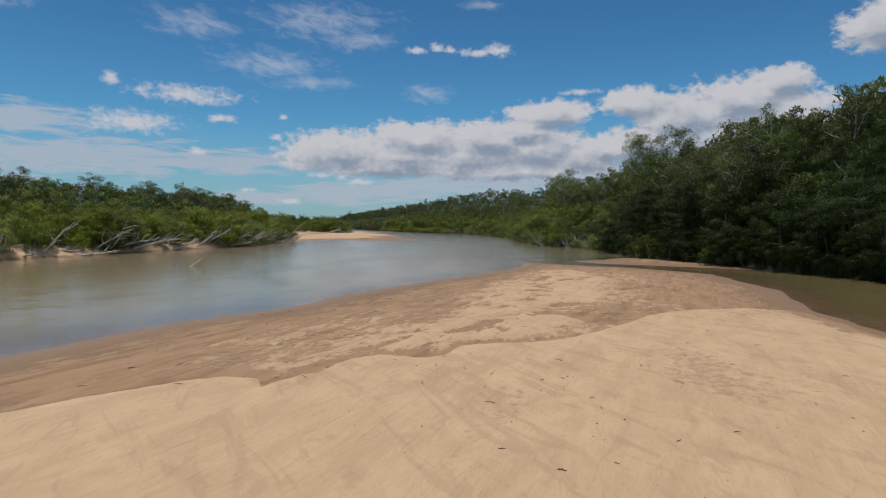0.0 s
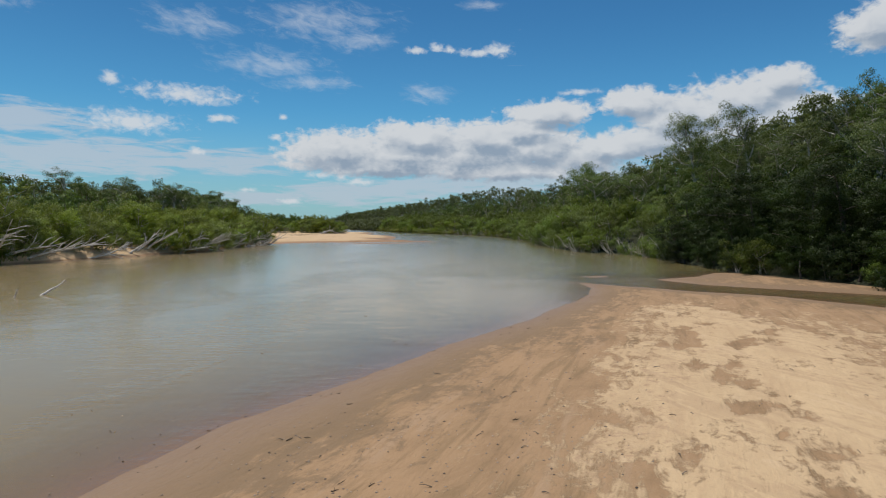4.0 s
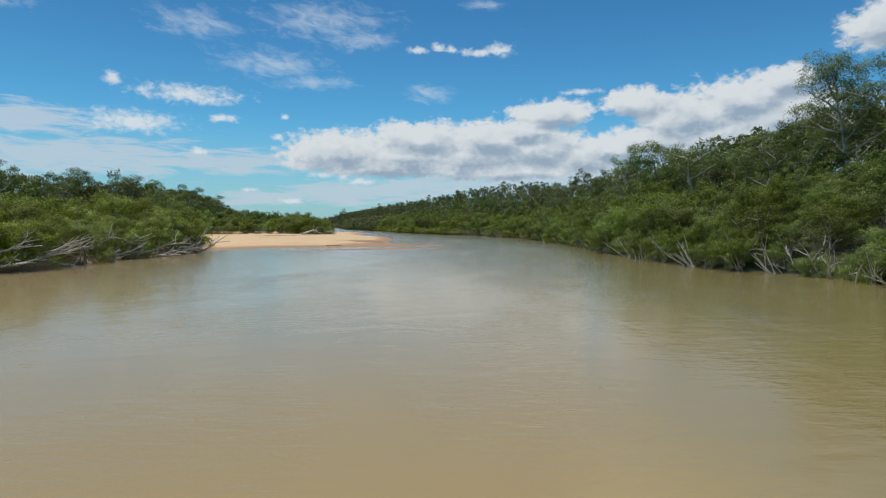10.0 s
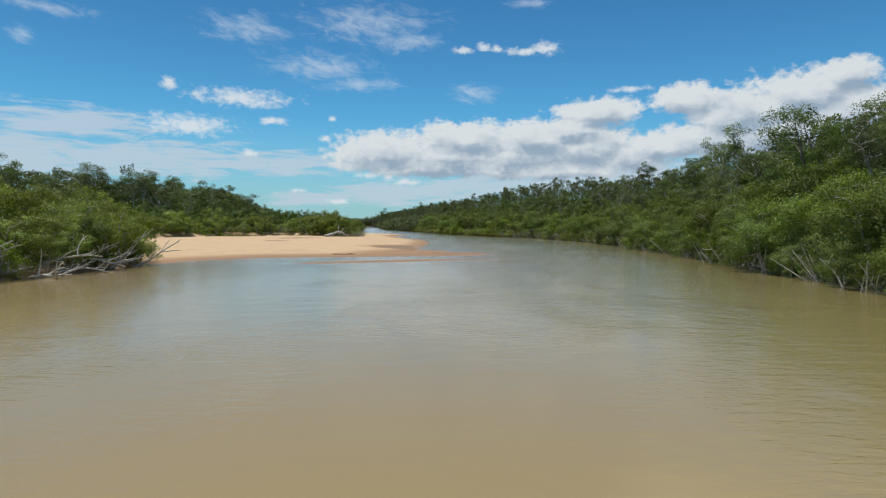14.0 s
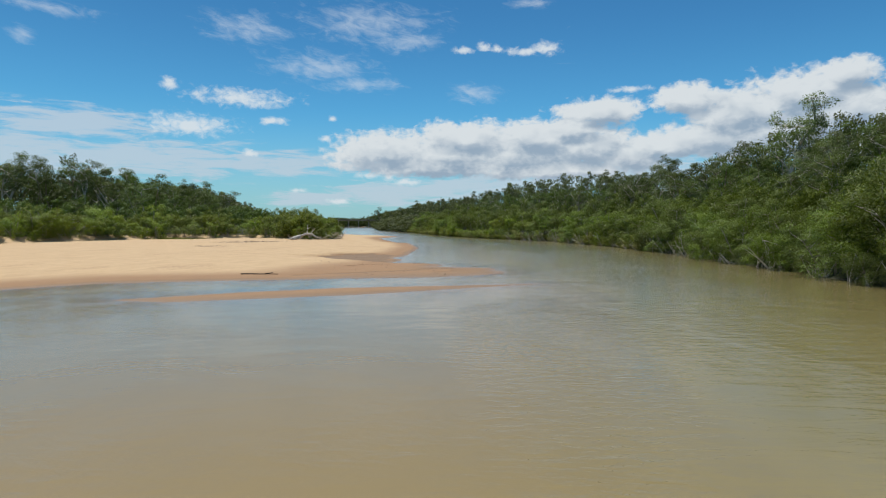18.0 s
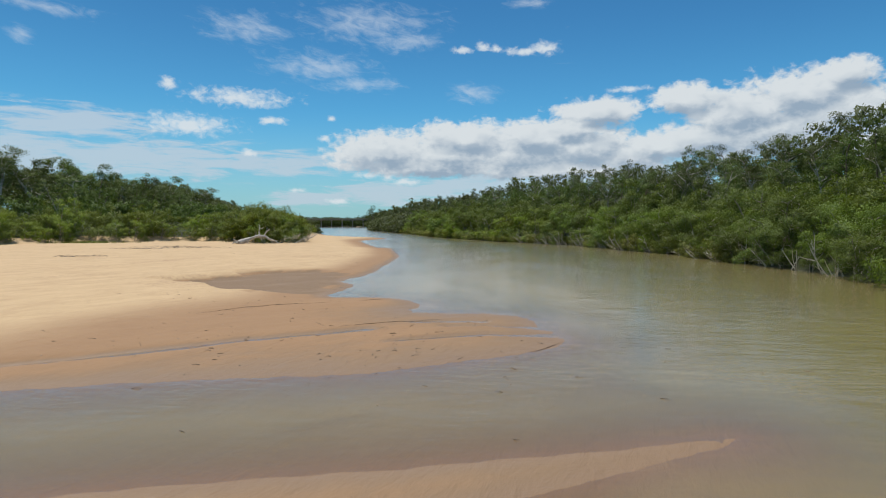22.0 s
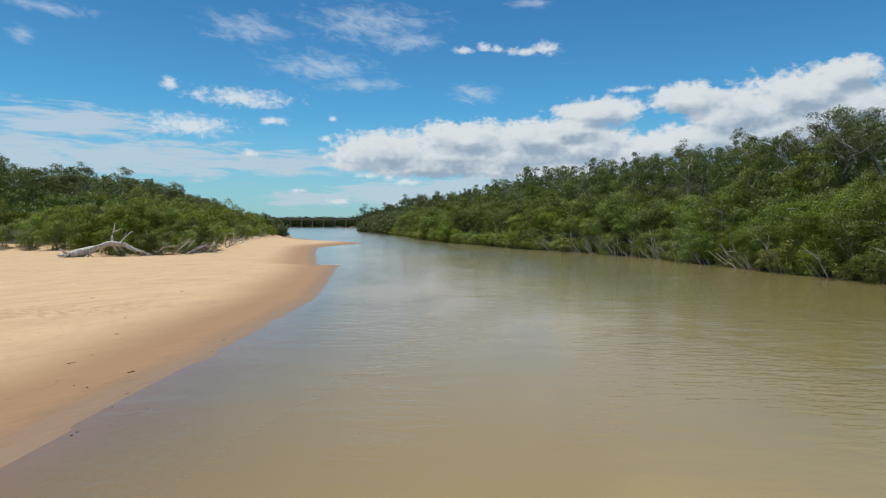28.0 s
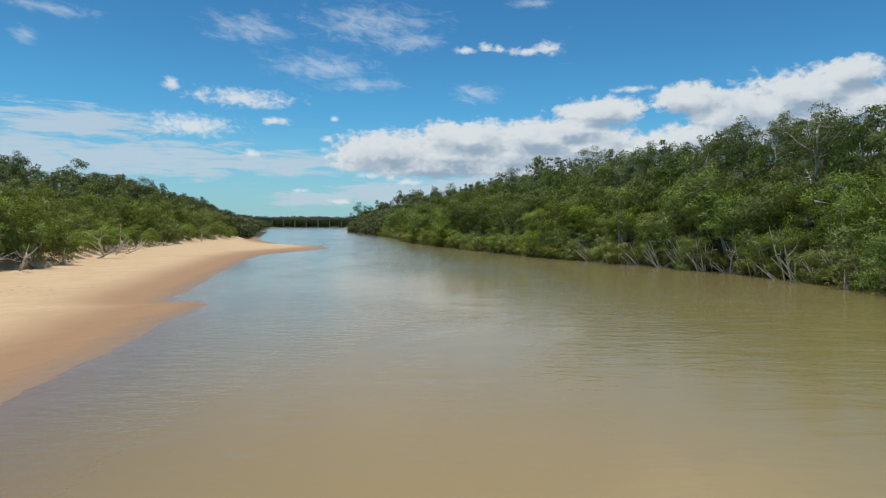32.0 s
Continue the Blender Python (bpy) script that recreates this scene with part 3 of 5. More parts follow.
attribute(ground.data, "soil", soil)
attribute(ground.data, "silt", np.clip(0.5 + 0.4 * hollow_by(mx, my), 0, 1))
ground.data.materials.append(SAND)
tagged(ground, "pale river sand bars and dark wooded banks", "ground", kind="structure")

wx = steps((-420, -120, 15), (-120, -40, 4.0), (-40, 10, 0.8), (10, 52, 2.0))
wy = steps((-400, -60, 20), (-60, 10, 3.5), (10, 90, 1.0), (90, 186, 4.0), (186, 236, 0.7), (236, 400, 1.5), (400, 1200, 16))
mx, my = np.meshgrid(wx, wy)
bed, _ = ground_height(mx, my)
water = new("water", sheet("water", wx, wy, np.zeros(mx.shape)))
attribute(water.data, "depth", np.clip(-bed, 0, 3))
reach = np.clip((inside_by(RIGHT_BANK, mx, my) + 2.5 * wave(mx, my, 22, 44) + 35) / 16, 0, 1)
attribute(water.data, "channel", reach * reach * (3 - 2 * reach))
water.data.materials.append(WATER)
tagged(water, "broad slow brown silty river", "river", kind="structure")


# ---- growing things ----
def part(name, me, mat, parent, label=""):
    ob = new(name, me)
    if mat and not me.materials:
        me.materials.append(mat)
    ob.parent = parent
    return tagged(ob, label)


def tubes(lines, sides=6, joined=True, knots=0.0):
    """One mesh of tapered tubes: each line is (points, radii); side branches grow out of a corner of the first."""
    cos, faces, base = [], [], 0
    ring = np.linspace(0, 2 * np.pi, sides, endpoint=False)
    for pts, rad in lines:
        pts, rad = np.asarray(pts, float), np.asarray(rad, float)
        d = np.gradient(pts, axis=0)
        d /= np.linalg.norm(d, axis=1, keepdims=True) + 1e-9
        ref = np.where(np.abs(d[:, 2:3]) > 0.9, [[1.0, 0, 0]], [[0, 0, 1.0]])
        u = np.cross(d, ref)
        u /= np.linalg.norm(u, axis=1, keepdims=True) + 1e-9
        v = np.cross(d, u)
        lump = 1 + knots * np.sin(np.linspace(0, 16, len(pts))[:, None] + 2.3 * ring + 1.7 * np.sin(np.linspace(0, 7, len(pts))[:, None])) if knots else np.ones((len(pts), sides))
        c = pts[:, None] + (rad[:, None] * lump)[..., None] * (np.cos(ring)[None, :, None] * u[:, None] + np.sin(ring)[None, :, None] * v[:, None])
        n = len(pts)
        cos.append(c.reshape(-1, 3))
        i = base + (np.arange(n - 1)[:, None] * sides + np.arange(sides)).ravel()
        j = base + (np.arange(n - 1)[:, None] * sides + (np.arange(sides) + 1) % sides).ravel()
        f = np.stack([i, j, j + sides, i + sides], 1)
        if joined and base:
            f[f == base] = int(np.argmin(((cos[0] - pts[0]) ** 2).sum(1)))
        faces.append(f)
        base += n * sides
    return np.concatenate(cos), np.concatenate(faces)


def bent(rs, start, way, length, n, wander, lift=0.0):
    """A wandering line that starts along way."""
    p, d, out = np.array(start, float), np.array(way, float), [np.array(start, float)]
    d /= np.linalg.norm(d)
    for _ in range(n):
        d = d + rs.normal(0, wander, 3) + [0, 0, lift]
        d /= np.linalg.norm(d)
        p = p + d * length / n
        out.append(p.copy())
    return np.array(out)


def leaves(rs, centres, radii, count, size, slim, hang, squash=0.75):
    """Pointed leaf sprays scattered through clumps; hang: how far they droop. Gives corners, faces and the way each spray faces."""
    centres, radii = np.asarray(centres), np.asarray(radii)
    w = radii**2
    k = rs.choice(len(centres), count, p=w / w.sum())
    off = rs.normal(0, 1.0, (count, 3))
    off /= np.linalg.norm(off, axis=1, keepdims=True) + 1e-9
    # most leaves sit on the upper shell of a clump; its underside is thin and open
    low = (off[:, 2] < -0.15) & (rs.uniform(0, 1, count) < 0.45)
    off[low, 2] *= -1
    off *= rs.uniform(0.25, 1.0, (count, 1)) ** 0.5 * rs.choice([0.9, 1.0, 1.25], (count, 1), p=[0.5, 0.35, 0.15])
    off[:, 2] *= squash
    pos = centres[k] + off * radii[k, None]
    along = rs.normal(0, 1, (count, 3))
    along /= np.linalg.norm(along, axis=1, keepdims=True)
    along = along * (1 - hang) + np.array([0, 0, -1.0]) * hang + off * 0.35
    along /= np.linalg.norm(along, axis=1, keepdims=True)
    side = np.cross(along, rs.normal(0, 1, (count, 3)))
    side /= np.linalg.norm(side, axis=1, keepdims=True) + 1e-9
    # sprays face away from the heart of their clump and of the whole crown
    heart = np.average(centres, axis=0, weights=w)
    whole = pos - heart
    whole /= np.linalg.norm(whole, axis=1, keepdims=True) + 1e-9
    clump = off / (np.linalg.norm(off, axis=1, keepdims=True) + 1e-9)
    face = clump * 1.0 + whole * 0.3 + np.array([0, 0, 0.1])
    n = np.cross(side, along)
    flip = np.sign((n * face).sum(1, keepdims=True) + 1e-9)
    side, n = side * flip, n * flip
    face = face / (np.linalg.norm(face, axis=1, keepdims=True) + 1e-9) + n * 0.14
    face /= np.linalg.norm(face, axis=1, keepdims=True) + 1e-9
    s = size * rs.uniform(0.55, 1.4, (count, 1))
    a, b = along * s * 0.5, side * s * slim * 0.5
    co = np.stack([pos - a * 0.7 - b, pos - a * 0.7 + b, pos + a], 1).reshape(-1, 3)
    return co, np.arange(count * 3).reshape(-1, 3), np.repeat(face, 3, axis=0)


def foliage(name, co, faces, facing):
    me = quads(name, co, faces, True)
    me.normals_split_custom_set_from_vertices(np.ascontiguousarray(facing, dtype=np.float32))
    return me


def shrub_shape(seed, height=7.0, spread=3.0, stems=4, count=2700, lean=0.6, size=0.40, low=0.02, fine=True):
    """Multi-stemmed paperbark: leaning pale stems, each with its twigs, and drooping leaf sprays."""
    rs = np.random.RandomState(seed)
    limbs, cs, rr = [], [], []
    for i in range(stems):
        lines = []
        a = i * 6.28 / stems + rs.uniform(-0.5, 0.5)
        out = rs.uniform(0.3, 1.0) * spread
        way = np.array([np.cos(a) * out * lean, np.sin(a) * out * lean, height * rs.uniform(0.5, 0.85)])
        line = bent(rs, (rs.normal(0, 0.35), rs.normal(0, 0.35), -0.5), way, np.linalg.norm(way) * rs.uniform(0.85, 1.05), 5, 0.11, 0.02)
        lines.append((line, np.linspace(rs.uniform(0.09, 0.16), 0.03, 6)))
        for j in range(rs.randint(4, 7)):
            q = line[rs.randint(2, 6)]
            b = rs.uniform(0, 6.28)
            tw = bent(rs, q, (np.cos(b), np.sin(b), rs.uniform(0.0, 0.9)), rs.uniform(0.8, 1.9) * spread / 3, 2, 0.2)
            lines.append((tw, (0.05, 0.03, 0.012)))
            cs.append(tw[-1]), rr.append(rs.uniform(0.45, 1.15) * spread / 3)
        cs.append(line[-1]), rr.append(rs.uniform(0.6, 1.0) * spread / 3)
        limbs.append(tubes(lines if fine else lines[:1], 4 if fine else 3))
    for i in range(13):
        a, r = rs.uniform(0, 6.28), spread * rs.uniform(0.45, 1.05)
        cs.append(np.array([np.cos(a) * r, np.sin(a) * r, height * rs.uniform(low, 0.5)])), rr.append(rs.uniform(0.5, 1.0) * spread / 3)
    return limbs, leaves(rs, cs, rr, count, size, 0.36, -0.22, 1.15)


def gum_shape(seed, height=18.0, spread=5.0, count=4200, fork=0.4, size=0.36, limbs=6, fine=True):
    """Gum tree: pale trunk, rising limbs, separate clumps of leaves with sky between them."""
    rs = np.random.RandomState(seed)
    trunk = bent(rs, (0, 0, -0.8), (rs.normal(0, 0.14), rs.normal(0, 0.14), 1), height * 0.80, 9, 0.07, 0.03)
    r0 = height * 0.019
    out, cs, rr = [tubes([(trunk, np.linspace(r0, r0 * 0.25, 10))], 6 if fine else 3)], [], []
    for i in range(limbs):
        k = fork + (0.97 - fork) * i / (limbs - 1)
        q = trunk[min(9, int(k * 9 + 0.5))]
        a = i * 2.4 + rs.uniform(-0.5, 0.5)
        reach = spread * (1.05 - 0.5 * (k - fork)) * rs.uniform(0.7, 1.15)
        limb = bent(rs, q, (np.cos(a), np.sin(a), rs.uniform(0.5, 1.3)), reach * 1.15, 6, 0.16, 0.05)
        lines = [(limb, np.linspace(r0 * 0.50, r0 * 0.12, 7))]
        for j in range(6):
            b = rs.uniform(0, 6.28)
            tw = bent(rs, limb[rs.randint(2, 7)], (np.cos(b), np.sin(b), rs.uniform(0.0, 1.0)), spread * rs.uniform(0.2, 0.5), 2, 0.2, 0.05)
            lines.append((tw, (r0 * 0.18, r0 * 0.1, r0 * 0.05)))
            cs.append(tw[-1]), rr.append(rs.uniform(0.6, 1.25) * spread / 3.9)
        cs.append(limb[-1]), rr.append(rs.uniform(0.7, 1.2) * spread / 4.4)
        cs.append(limb[4] + rs.normal(0, 0.6, 3)), rr.append(rs.uniform(0.5, 1.0) * spread / 4.4)
        out.append(tubes(lines if fine else lines[:1], 4 if fine else 3))
    cs.append(trunk[-1] + [0, 0, 0.6]), rr.append(spread / 3.6)
    return out, leaves(rs, cs, rr, count, size, 0.36, 0.45, 0.85)


def broad_shape(seed, height=13.0, spread=4.6, count=4600, size=0.40, fine=True):
    """Dense riverside tree, leafy nearly to the ground, lumpy in outline."""
    rs = np.random.RandomState(seed)
    trunk = bent(rs, (0, 0, -0.8), (rs.normal(0, 0.15), rs.normal(0, 0.15), 1), height * 0.8, 8, 0.08, 0.03)
    out, cs, rr = [tubes([(trunk, np.linspace(height * 0.02, 0.05, 9))], 6 if fine else 3)], [], []
    for i in range(14):
        k = 0.12 + 0.88 * i / 13
        a = i * 2.4 + rs.uniform(-0.4, 0.4)
        q = trunk[min(8, int(k * 8))]
        reach = spread * (0.75 + 0.6 * np.sin(k * 2.6)) * rs.uniform(0.6, 1.05) * (1.15 - 0.55 * k)
        limb = bent(rs, q, (np.cos(a), np.sin(a), rs.uniform(0.2, 0.9)), reach, 5, 0.15, 0.0)
        if i % 3 == 0 and fine:
            out.append(tubes([(limb, np.linspace(0.14, 0.03, 6))], 4))
        for j in (3, 5):
            cs.append(limb[j] + rs.normal(0, 0.5, 3)), rr.append(rs.uniform(0.6, 1.35) * spread / 3.9)
    for i in range(9):
        a, r = rs.uniform(0, 6.28), spread * rs.uniform(0.4, 0.95)
        cs.append(np.array([np.cos(a) * r, np.sin(a) * r, height * rs.uniform(0.05, 0.3)])), rr.append(spread / 4.5)
    cs.append(trunk[-1] + [0, 0, 0.5]), rr.append(spread / 3.4)
    return out, leaves(rs, cs, rr, count, size, 0.40, 0.15, 0.98)


def plant(name, shape, bark, leaf, label, category, group, names):
    """A model plant: its woody parts one by one, and its crown."""
    woods, (lc, lf, ln) = shape
    root = new(name)
    root.empty_display_size = 0.5
    for i, (tc, tf) in enumerate(woods):
        n = names[min(i, len(names) - 1)]
        part(n, quads(n, tc, tf), bark, root)
    part("crown", foliage("crown", lc, lf, ln), leaf, root)
    return tagged(root, label, category, group)


class Grove:
    """Models of one kind; the first use of a model is the model itself."""

    def __init__(self, models):
        self.models, self.used = models, set()
        self.tops = [max(v[2] for c in ob.children for v in c.bound_box) for ob in models]

    def grow(self, k, x, y, top, wide=1.0):
        """Plant a model so that its top reaches the height top."""
        k %= len(self.models)
        size = max(top - place_z(x, y), 5.0) / self.tops[k]
        return self.put(k, x, y, rs.uniform(0, 6.28), size, (0, 0), wide)

    def put(self, k, x, y, turn, size, lean=(0, 0), wide=1.0):
        ob = self.models[k % len(self.models)]
        m = Matrix.LocRotScale((x, y, max(place_z(x, y), -0.3)), Euler((lean[0], lean[1], turn)), Vector((size * wide, size * wide, size)))
        if ob not in self.used:
            self.used.add(ob)
            ob.matrix_basis = m
            return ob
        base = copy_thing(ob, Matrix.Identity(4))
        base.matrix_basis = m
        return base


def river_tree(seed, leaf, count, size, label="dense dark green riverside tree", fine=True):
    return plant("river_tree", broad_shape(seed, 17, 5.6, count, size, fine), BARK_SHADED if leaf == LEAF_SHADED else BARK_GREY, leaf, label, "tree", "leafy trees on the banks", ["trunk", "limb"])


def gum_tree(seed, leaf, count, size, fork, label="tall gum tree with pale trunk and open crown", limbs=7):
    return plant("gum_tree", gum_shape(seed, 18, 5.0, count, fork, size, limbs), BARK_WHITE, leaf, label, "tree", "gum trees behind the banks", ["trunk", "limb"])


shrubs = Grove([plant("river_shrub", shrub_shape(10 + i, 7.0, 3.2, 4, 7500, 0.6, 0.235), BARK_PALE, LEAF_SHRUB, "bushy green paperbark shrub with pale leaning stems", "shrub", "shrubs along the low bank", ["stem"]) for i in range(6)])
thicket = Grove([plant("paperbark", shrub_shape(30 + i, 7.5, 3.6, 4, 8200, 0.6, 0.235), BARK_PALE, LEAF_RIVER, "dense olive paperbark overhanging the water", "small tree", "paperbarks along the steep bank", ["stem"]) for i in range(6)])
gums = Grove([gum_tree(40 + i, LEAF_GUM, 7600, 0.31, 0.32 + 0.06 * (i % 3)) for i in range(6)])
dark_gums = Grove([gum_tree(50 + i, LEAF_DARK, 7600, 0.31, 0.38, "tall dark gum tree with crooked pale limbs") for i in range(2)])
back_gums = Grove([gum_tree(54 + i, LEAF_GUM, 3600, 0.48, 0.32 + 0.06 * (i % 3), limbs=5) for i in range(4)])
broads = Grove([river_tree(70 + i, LEAF_DARK, 9000, 0.32) for i in range(5)])
# trees whose colour carries the near right bank's shade
shaded_trees = Grove([river_tree(90 + i, LEAF_SHADED, 9500, 0.34, "drooping riverside tree with deep shade in its leaf colour") for i in range(4)])
back_broads = Grove([river_tree(80 + i, LEAF_DARK, 3800, 0.50, fine=False) for i in range(4)])
spreading_gum = Grove([plant("gum_tree", gum_shape(68, 24, 8.2, 30000, 0.30, 0.33, 11), BARK_WHITE, LEAF_GUM, "great spreading gum tree with white forking limbs", "tree", "gum trees behind the banks", ["trunk", "limb"])])


def spread_points(rs, poly, lo, hi, box, gap, tries, taken):
    """Scattered places lo to hi metres inside an outline, at least gap apart."""
    out = []
    x = rs.uniform(box[0], box[1], tries)
    y = rs.uniform(box[2], box[3], tries)
    s = inside_by(poly, x, y)
    grid = {}
    for q in taken:
        grid.setdefault((int(q[0] // gap), int(q[1] // gap)), []).append(q)
    for px, py, ps in zip(x, y, s):
        if not lo < ps < hi:
            continue
        cx, cy = int(px // gap), int(py // gap)
        near = [q for i in (-1, 0, 1) for j in (-1, 0, 1) for q in grid.get((cx + i, cy + j), ())]
        if all((px - qx) ** 2 + (py - qy) ** 2 > gap * gap for qx, qy in near):
            taken.append((px, py))
            grid.setdefault((cx, cy), []).append((px, py))
            out.append((px, py, ps))
    return out


def along_bank(rs, poly, y0, y1, lo, hi, step, taken):
    """Places strung along the river side of an outline, lo to hi metres inland."""
    line = np.array(poly[1:-1], float)
    out, left = [], 0.0
    for (ax, ay), (bx, by) in zip(line[:-1], line[1:]):
        d = math.hypot(bx - ax, by - ay)
        nx, ny = -(by - ay) / d, (bx - ax) / d
        if inside_by(poly, np.array([(ax + bx) / 2 + nx]), np.array([(ay + by) / 2 + ny]))[0] < 0:
            nx, ny = -nx, -ny
        t = left
        while t < d:
            k, off, slip = t / d, rs.uniform(lo, hi), rs.uniform(-0.3, 0.3) * step
            x, y = ax + (bx - ax) * (k + slip / d) + nx * off, ay + (by - ay) * (k + slip / d) + ny * off
            if y0 < y < y1:
                out.append((x, y, off))
                taken.append((x, y))
            t += step * rs.uniform(0.75, 1.25)
        left = t - d
    return out


rs = np.random.RandomState(5)
low_places, tree_places = [], []


def lean():
    return (rs.normal(0, 0.1), rs.normal(0, 0.1))


def swell(y, k):
    """Taller and lower stretches along a bank."""
    return 1.0 + 0.16 * math.sin(y * 0.21 + k) + 0.12 * math.sin(y * 0.47 + 2 * k)


# rows of shrubs, nearest the water first
for lo, hi, step, a, b in ((1.2, 3.0, 3.0, 0.48, 0.82), (4.0, 6.5, 4.2, 0.80, 1.10)):
    for px, py, ps in along_bank(rs, LEFT_BANK, 62, 440, lo, hi, step, low_places):
        shrubs.put(rs.randint(6), px, py, rs.uniform(0, 6.28), rs.uniform(a, b) * (0.7 if py > 318 else 1.0) * swell(py, 3), lean(), 1.1)
for px, py, ps in along_bank(rs, LEFT_BANK, 136, 190, -0.4, 1.2, 3.6, low_places):
    shrubs.put(rs.randint(6), px, py, rs.uniform(0, 6.28), rs.uniform(0.62, 0.92), lean(), 1.15)
for lo, hi, step, a, b in ((-0.9, 0.9, 2.8, 0.45, 0.80), (2.0, 5.0, 3.9, 0.75, 1.15)):
    for px, py, ps in along_bank(rs, RIGHT_BANK, 46, 500, lo, hi, step, low_places):
        # up to 124 the bank's shade comes from the darkened leaf colour
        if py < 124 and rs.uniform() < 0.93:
            shaded_trees.put(rs.randint(4), px, py, rs.uniform(0, 6.28), rs.uniform(a, b) * 0.6, lean(), 1.25)
        # past 340, extra lighter shrubs imitate a far bank paled by haze
        elif py > 290 and rs.uniform() < (0.6 if lo < 0 else 0.0) + (0.3 if py > 340 else 0.0):
            shrubs.put(rs.randint(6), px, py, rs.uniform(0, 6.28), rs.uniform(0.4, 0.72) if lo < 0 else rs.uniform(0.7, 1.0), lean(), 1.15)
        else:
            thicket.put(rs.randint(6), px, py, rs.uniform(0, 6.28), rs.uniform(a * 0.85, b * 1.1) * swell(py, 8) * (0.72 if 122 < py < 160 else 1.0), lean(), 1.15)

# a fringe of yellowish low growth right at the water
LEAF_REED = leaf_material("yellow_green_leaves", (0.20, 0.21, 0.050), (0.28, 0.28, 0.075), (0.13, 0.14, 0.034))

# the tallest gums
TALL = [  # place, height of the top, kind, width
    (66.5, 171, 33.5, spreading_gum, 1.2), (65.5, 278, 32, gums, 1.25), (52.5, 207, 22.8, broads, 1.15), (59, 211, 24.6, broads, 1.2), (54, 331, 20.5, gums, 1.0), (80, 370, 29, broads, 1.6),
    (60, 409, 28.5, broads, 1.3), (111, 485, 44, dark_gums, 0.9), (127, 428, 41, dark_gums, 1.5), (78, 130, 33, dark_gums, 0.7), (84, 150, 32.5, dark_gums, 1.0), (75, 163, 33.5, gums, 1.0),
    (22, 388, 19, gums, 1.2), (36, 402, 22, gums, 1.2), (48, 372, 22.5, gums, 1.0), (59, 100, 23, dark_gums, 1.2), (66, 92, 27, dark_gums, 1.0),
    (-130.7, 353, 27.5, gums, 1.1), (-168, 330, 33, gums, 1.25), (-167, 366, 31.5, gums, 1.2), (-168, 387, 32, dark_gums, 1.2), (-172, 494, 28.5, gums, 1.3), (-184, 473, 29, gums, 1.2),
    (-169, 569, 28.5, gums, 1.3), (-193, 612, 31.5, gums, 1.3), (-218, 621, 33, back_gums, 1.0), (-84, 745, 22, broads, 1.5),
]
for k, (px, py, top, grove, wide) in enumerate(TALL):
    grove.grow(k, px, py, top, wide)
    tree_places += [(px, py), (px - 5, py - 4), (px - 4, py + 3)] if px > 0 else [(px, py)]


# trees: their tops climb away from the river
def canopy_right(y, inland):
    base = float(np.interp(y, [40, 100, 150, 180, 202, 225, 250, 300, 335, 352, 380, 470], [22, 21.5, 22, 18, 22, 19, 18.5, 18, 20.5, 17, 15.5, 15.5]))
    return base + float(np.interp(y, [300, 350], [0.32, 0.2])) * (inland - 20)


# low scrub under the spreading gum
for px, py, ps in spread_points(rs, RIGHT_BANK, 16, 52, (50, 84, 140, 176), 3.4, 900, [])[:46]:
    thicket.put(rs.randint(6), px, py, rs.uniform(0, 6.28), rs.uniform(0.38, 0.55), lean(), 1.5)


def canopy_left(y, inland):
    """Low scrub by the river, then a wooded rise about a hundred metres inland."""
    return float(np.interp(inland, [12, 30, 55, 80, 130], [7, 9.5, 17, 26, 29.5])) + float(np.interp(y, [440, 640], [0, 6.5])) * min(max((inland - 25) / 40, 0), 1) - float(np.interp(y, [150, 260], [3.0, 0]))


for px, py, ps in spread_points(rs, RIGHT_BANK, 10.0, 46.0, (-30, 110, 45, 470), 6.6, 22000, tree_places)[:165]:
    glade = 118 < py < 172 and px < 37 + (py - 106) * 0.42
    top = (7.5 + 0.15 * ps if glade else canopy_right(py, ps)) + rs.normal(-0.8, 1.3)
    back = ps > 24
    if glade:
        thicket.put(rs.randint(6), px, py, rs.uniform(0, 6.28), rs.uniform(0.55, 0.8), lean(), 1.35)
    # shade again painted by leaf colour, not cast
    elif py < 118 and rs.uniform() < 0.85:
        shaded_trees.grow(rs.randint(4), px, py, top)
    elif rs.uniform() < 0.45:
        (back_broads if back else broads).grow(rs.randint(20), px, py, top, rs.uniform(0.9, 1.3))
    else:
        (back_gums if back else gums).grow(rs.randint(12), px, py, top, rs.uniform(1.0, 1.3))
for px, py, ps in spread_points(rs, LEFT_BANK, 18.0, 125.0, (-240, -60, 90, 560), 8.4, 26000, tree_places)[:210]:
    top = canopy_left(py, ps) + rs.normal(0, 1.4)
    back = ps > 40
    if rs.uniform() < 0.5:
        (back_broads if back else broads).grow(rs.randint(20), px, py, top, rs.uniform(0.9, 1.25))
    else:
        (back_gums if back else gums).grow(rs.randint(12), px, py, top, rs.uniform(1.0, 1.3))


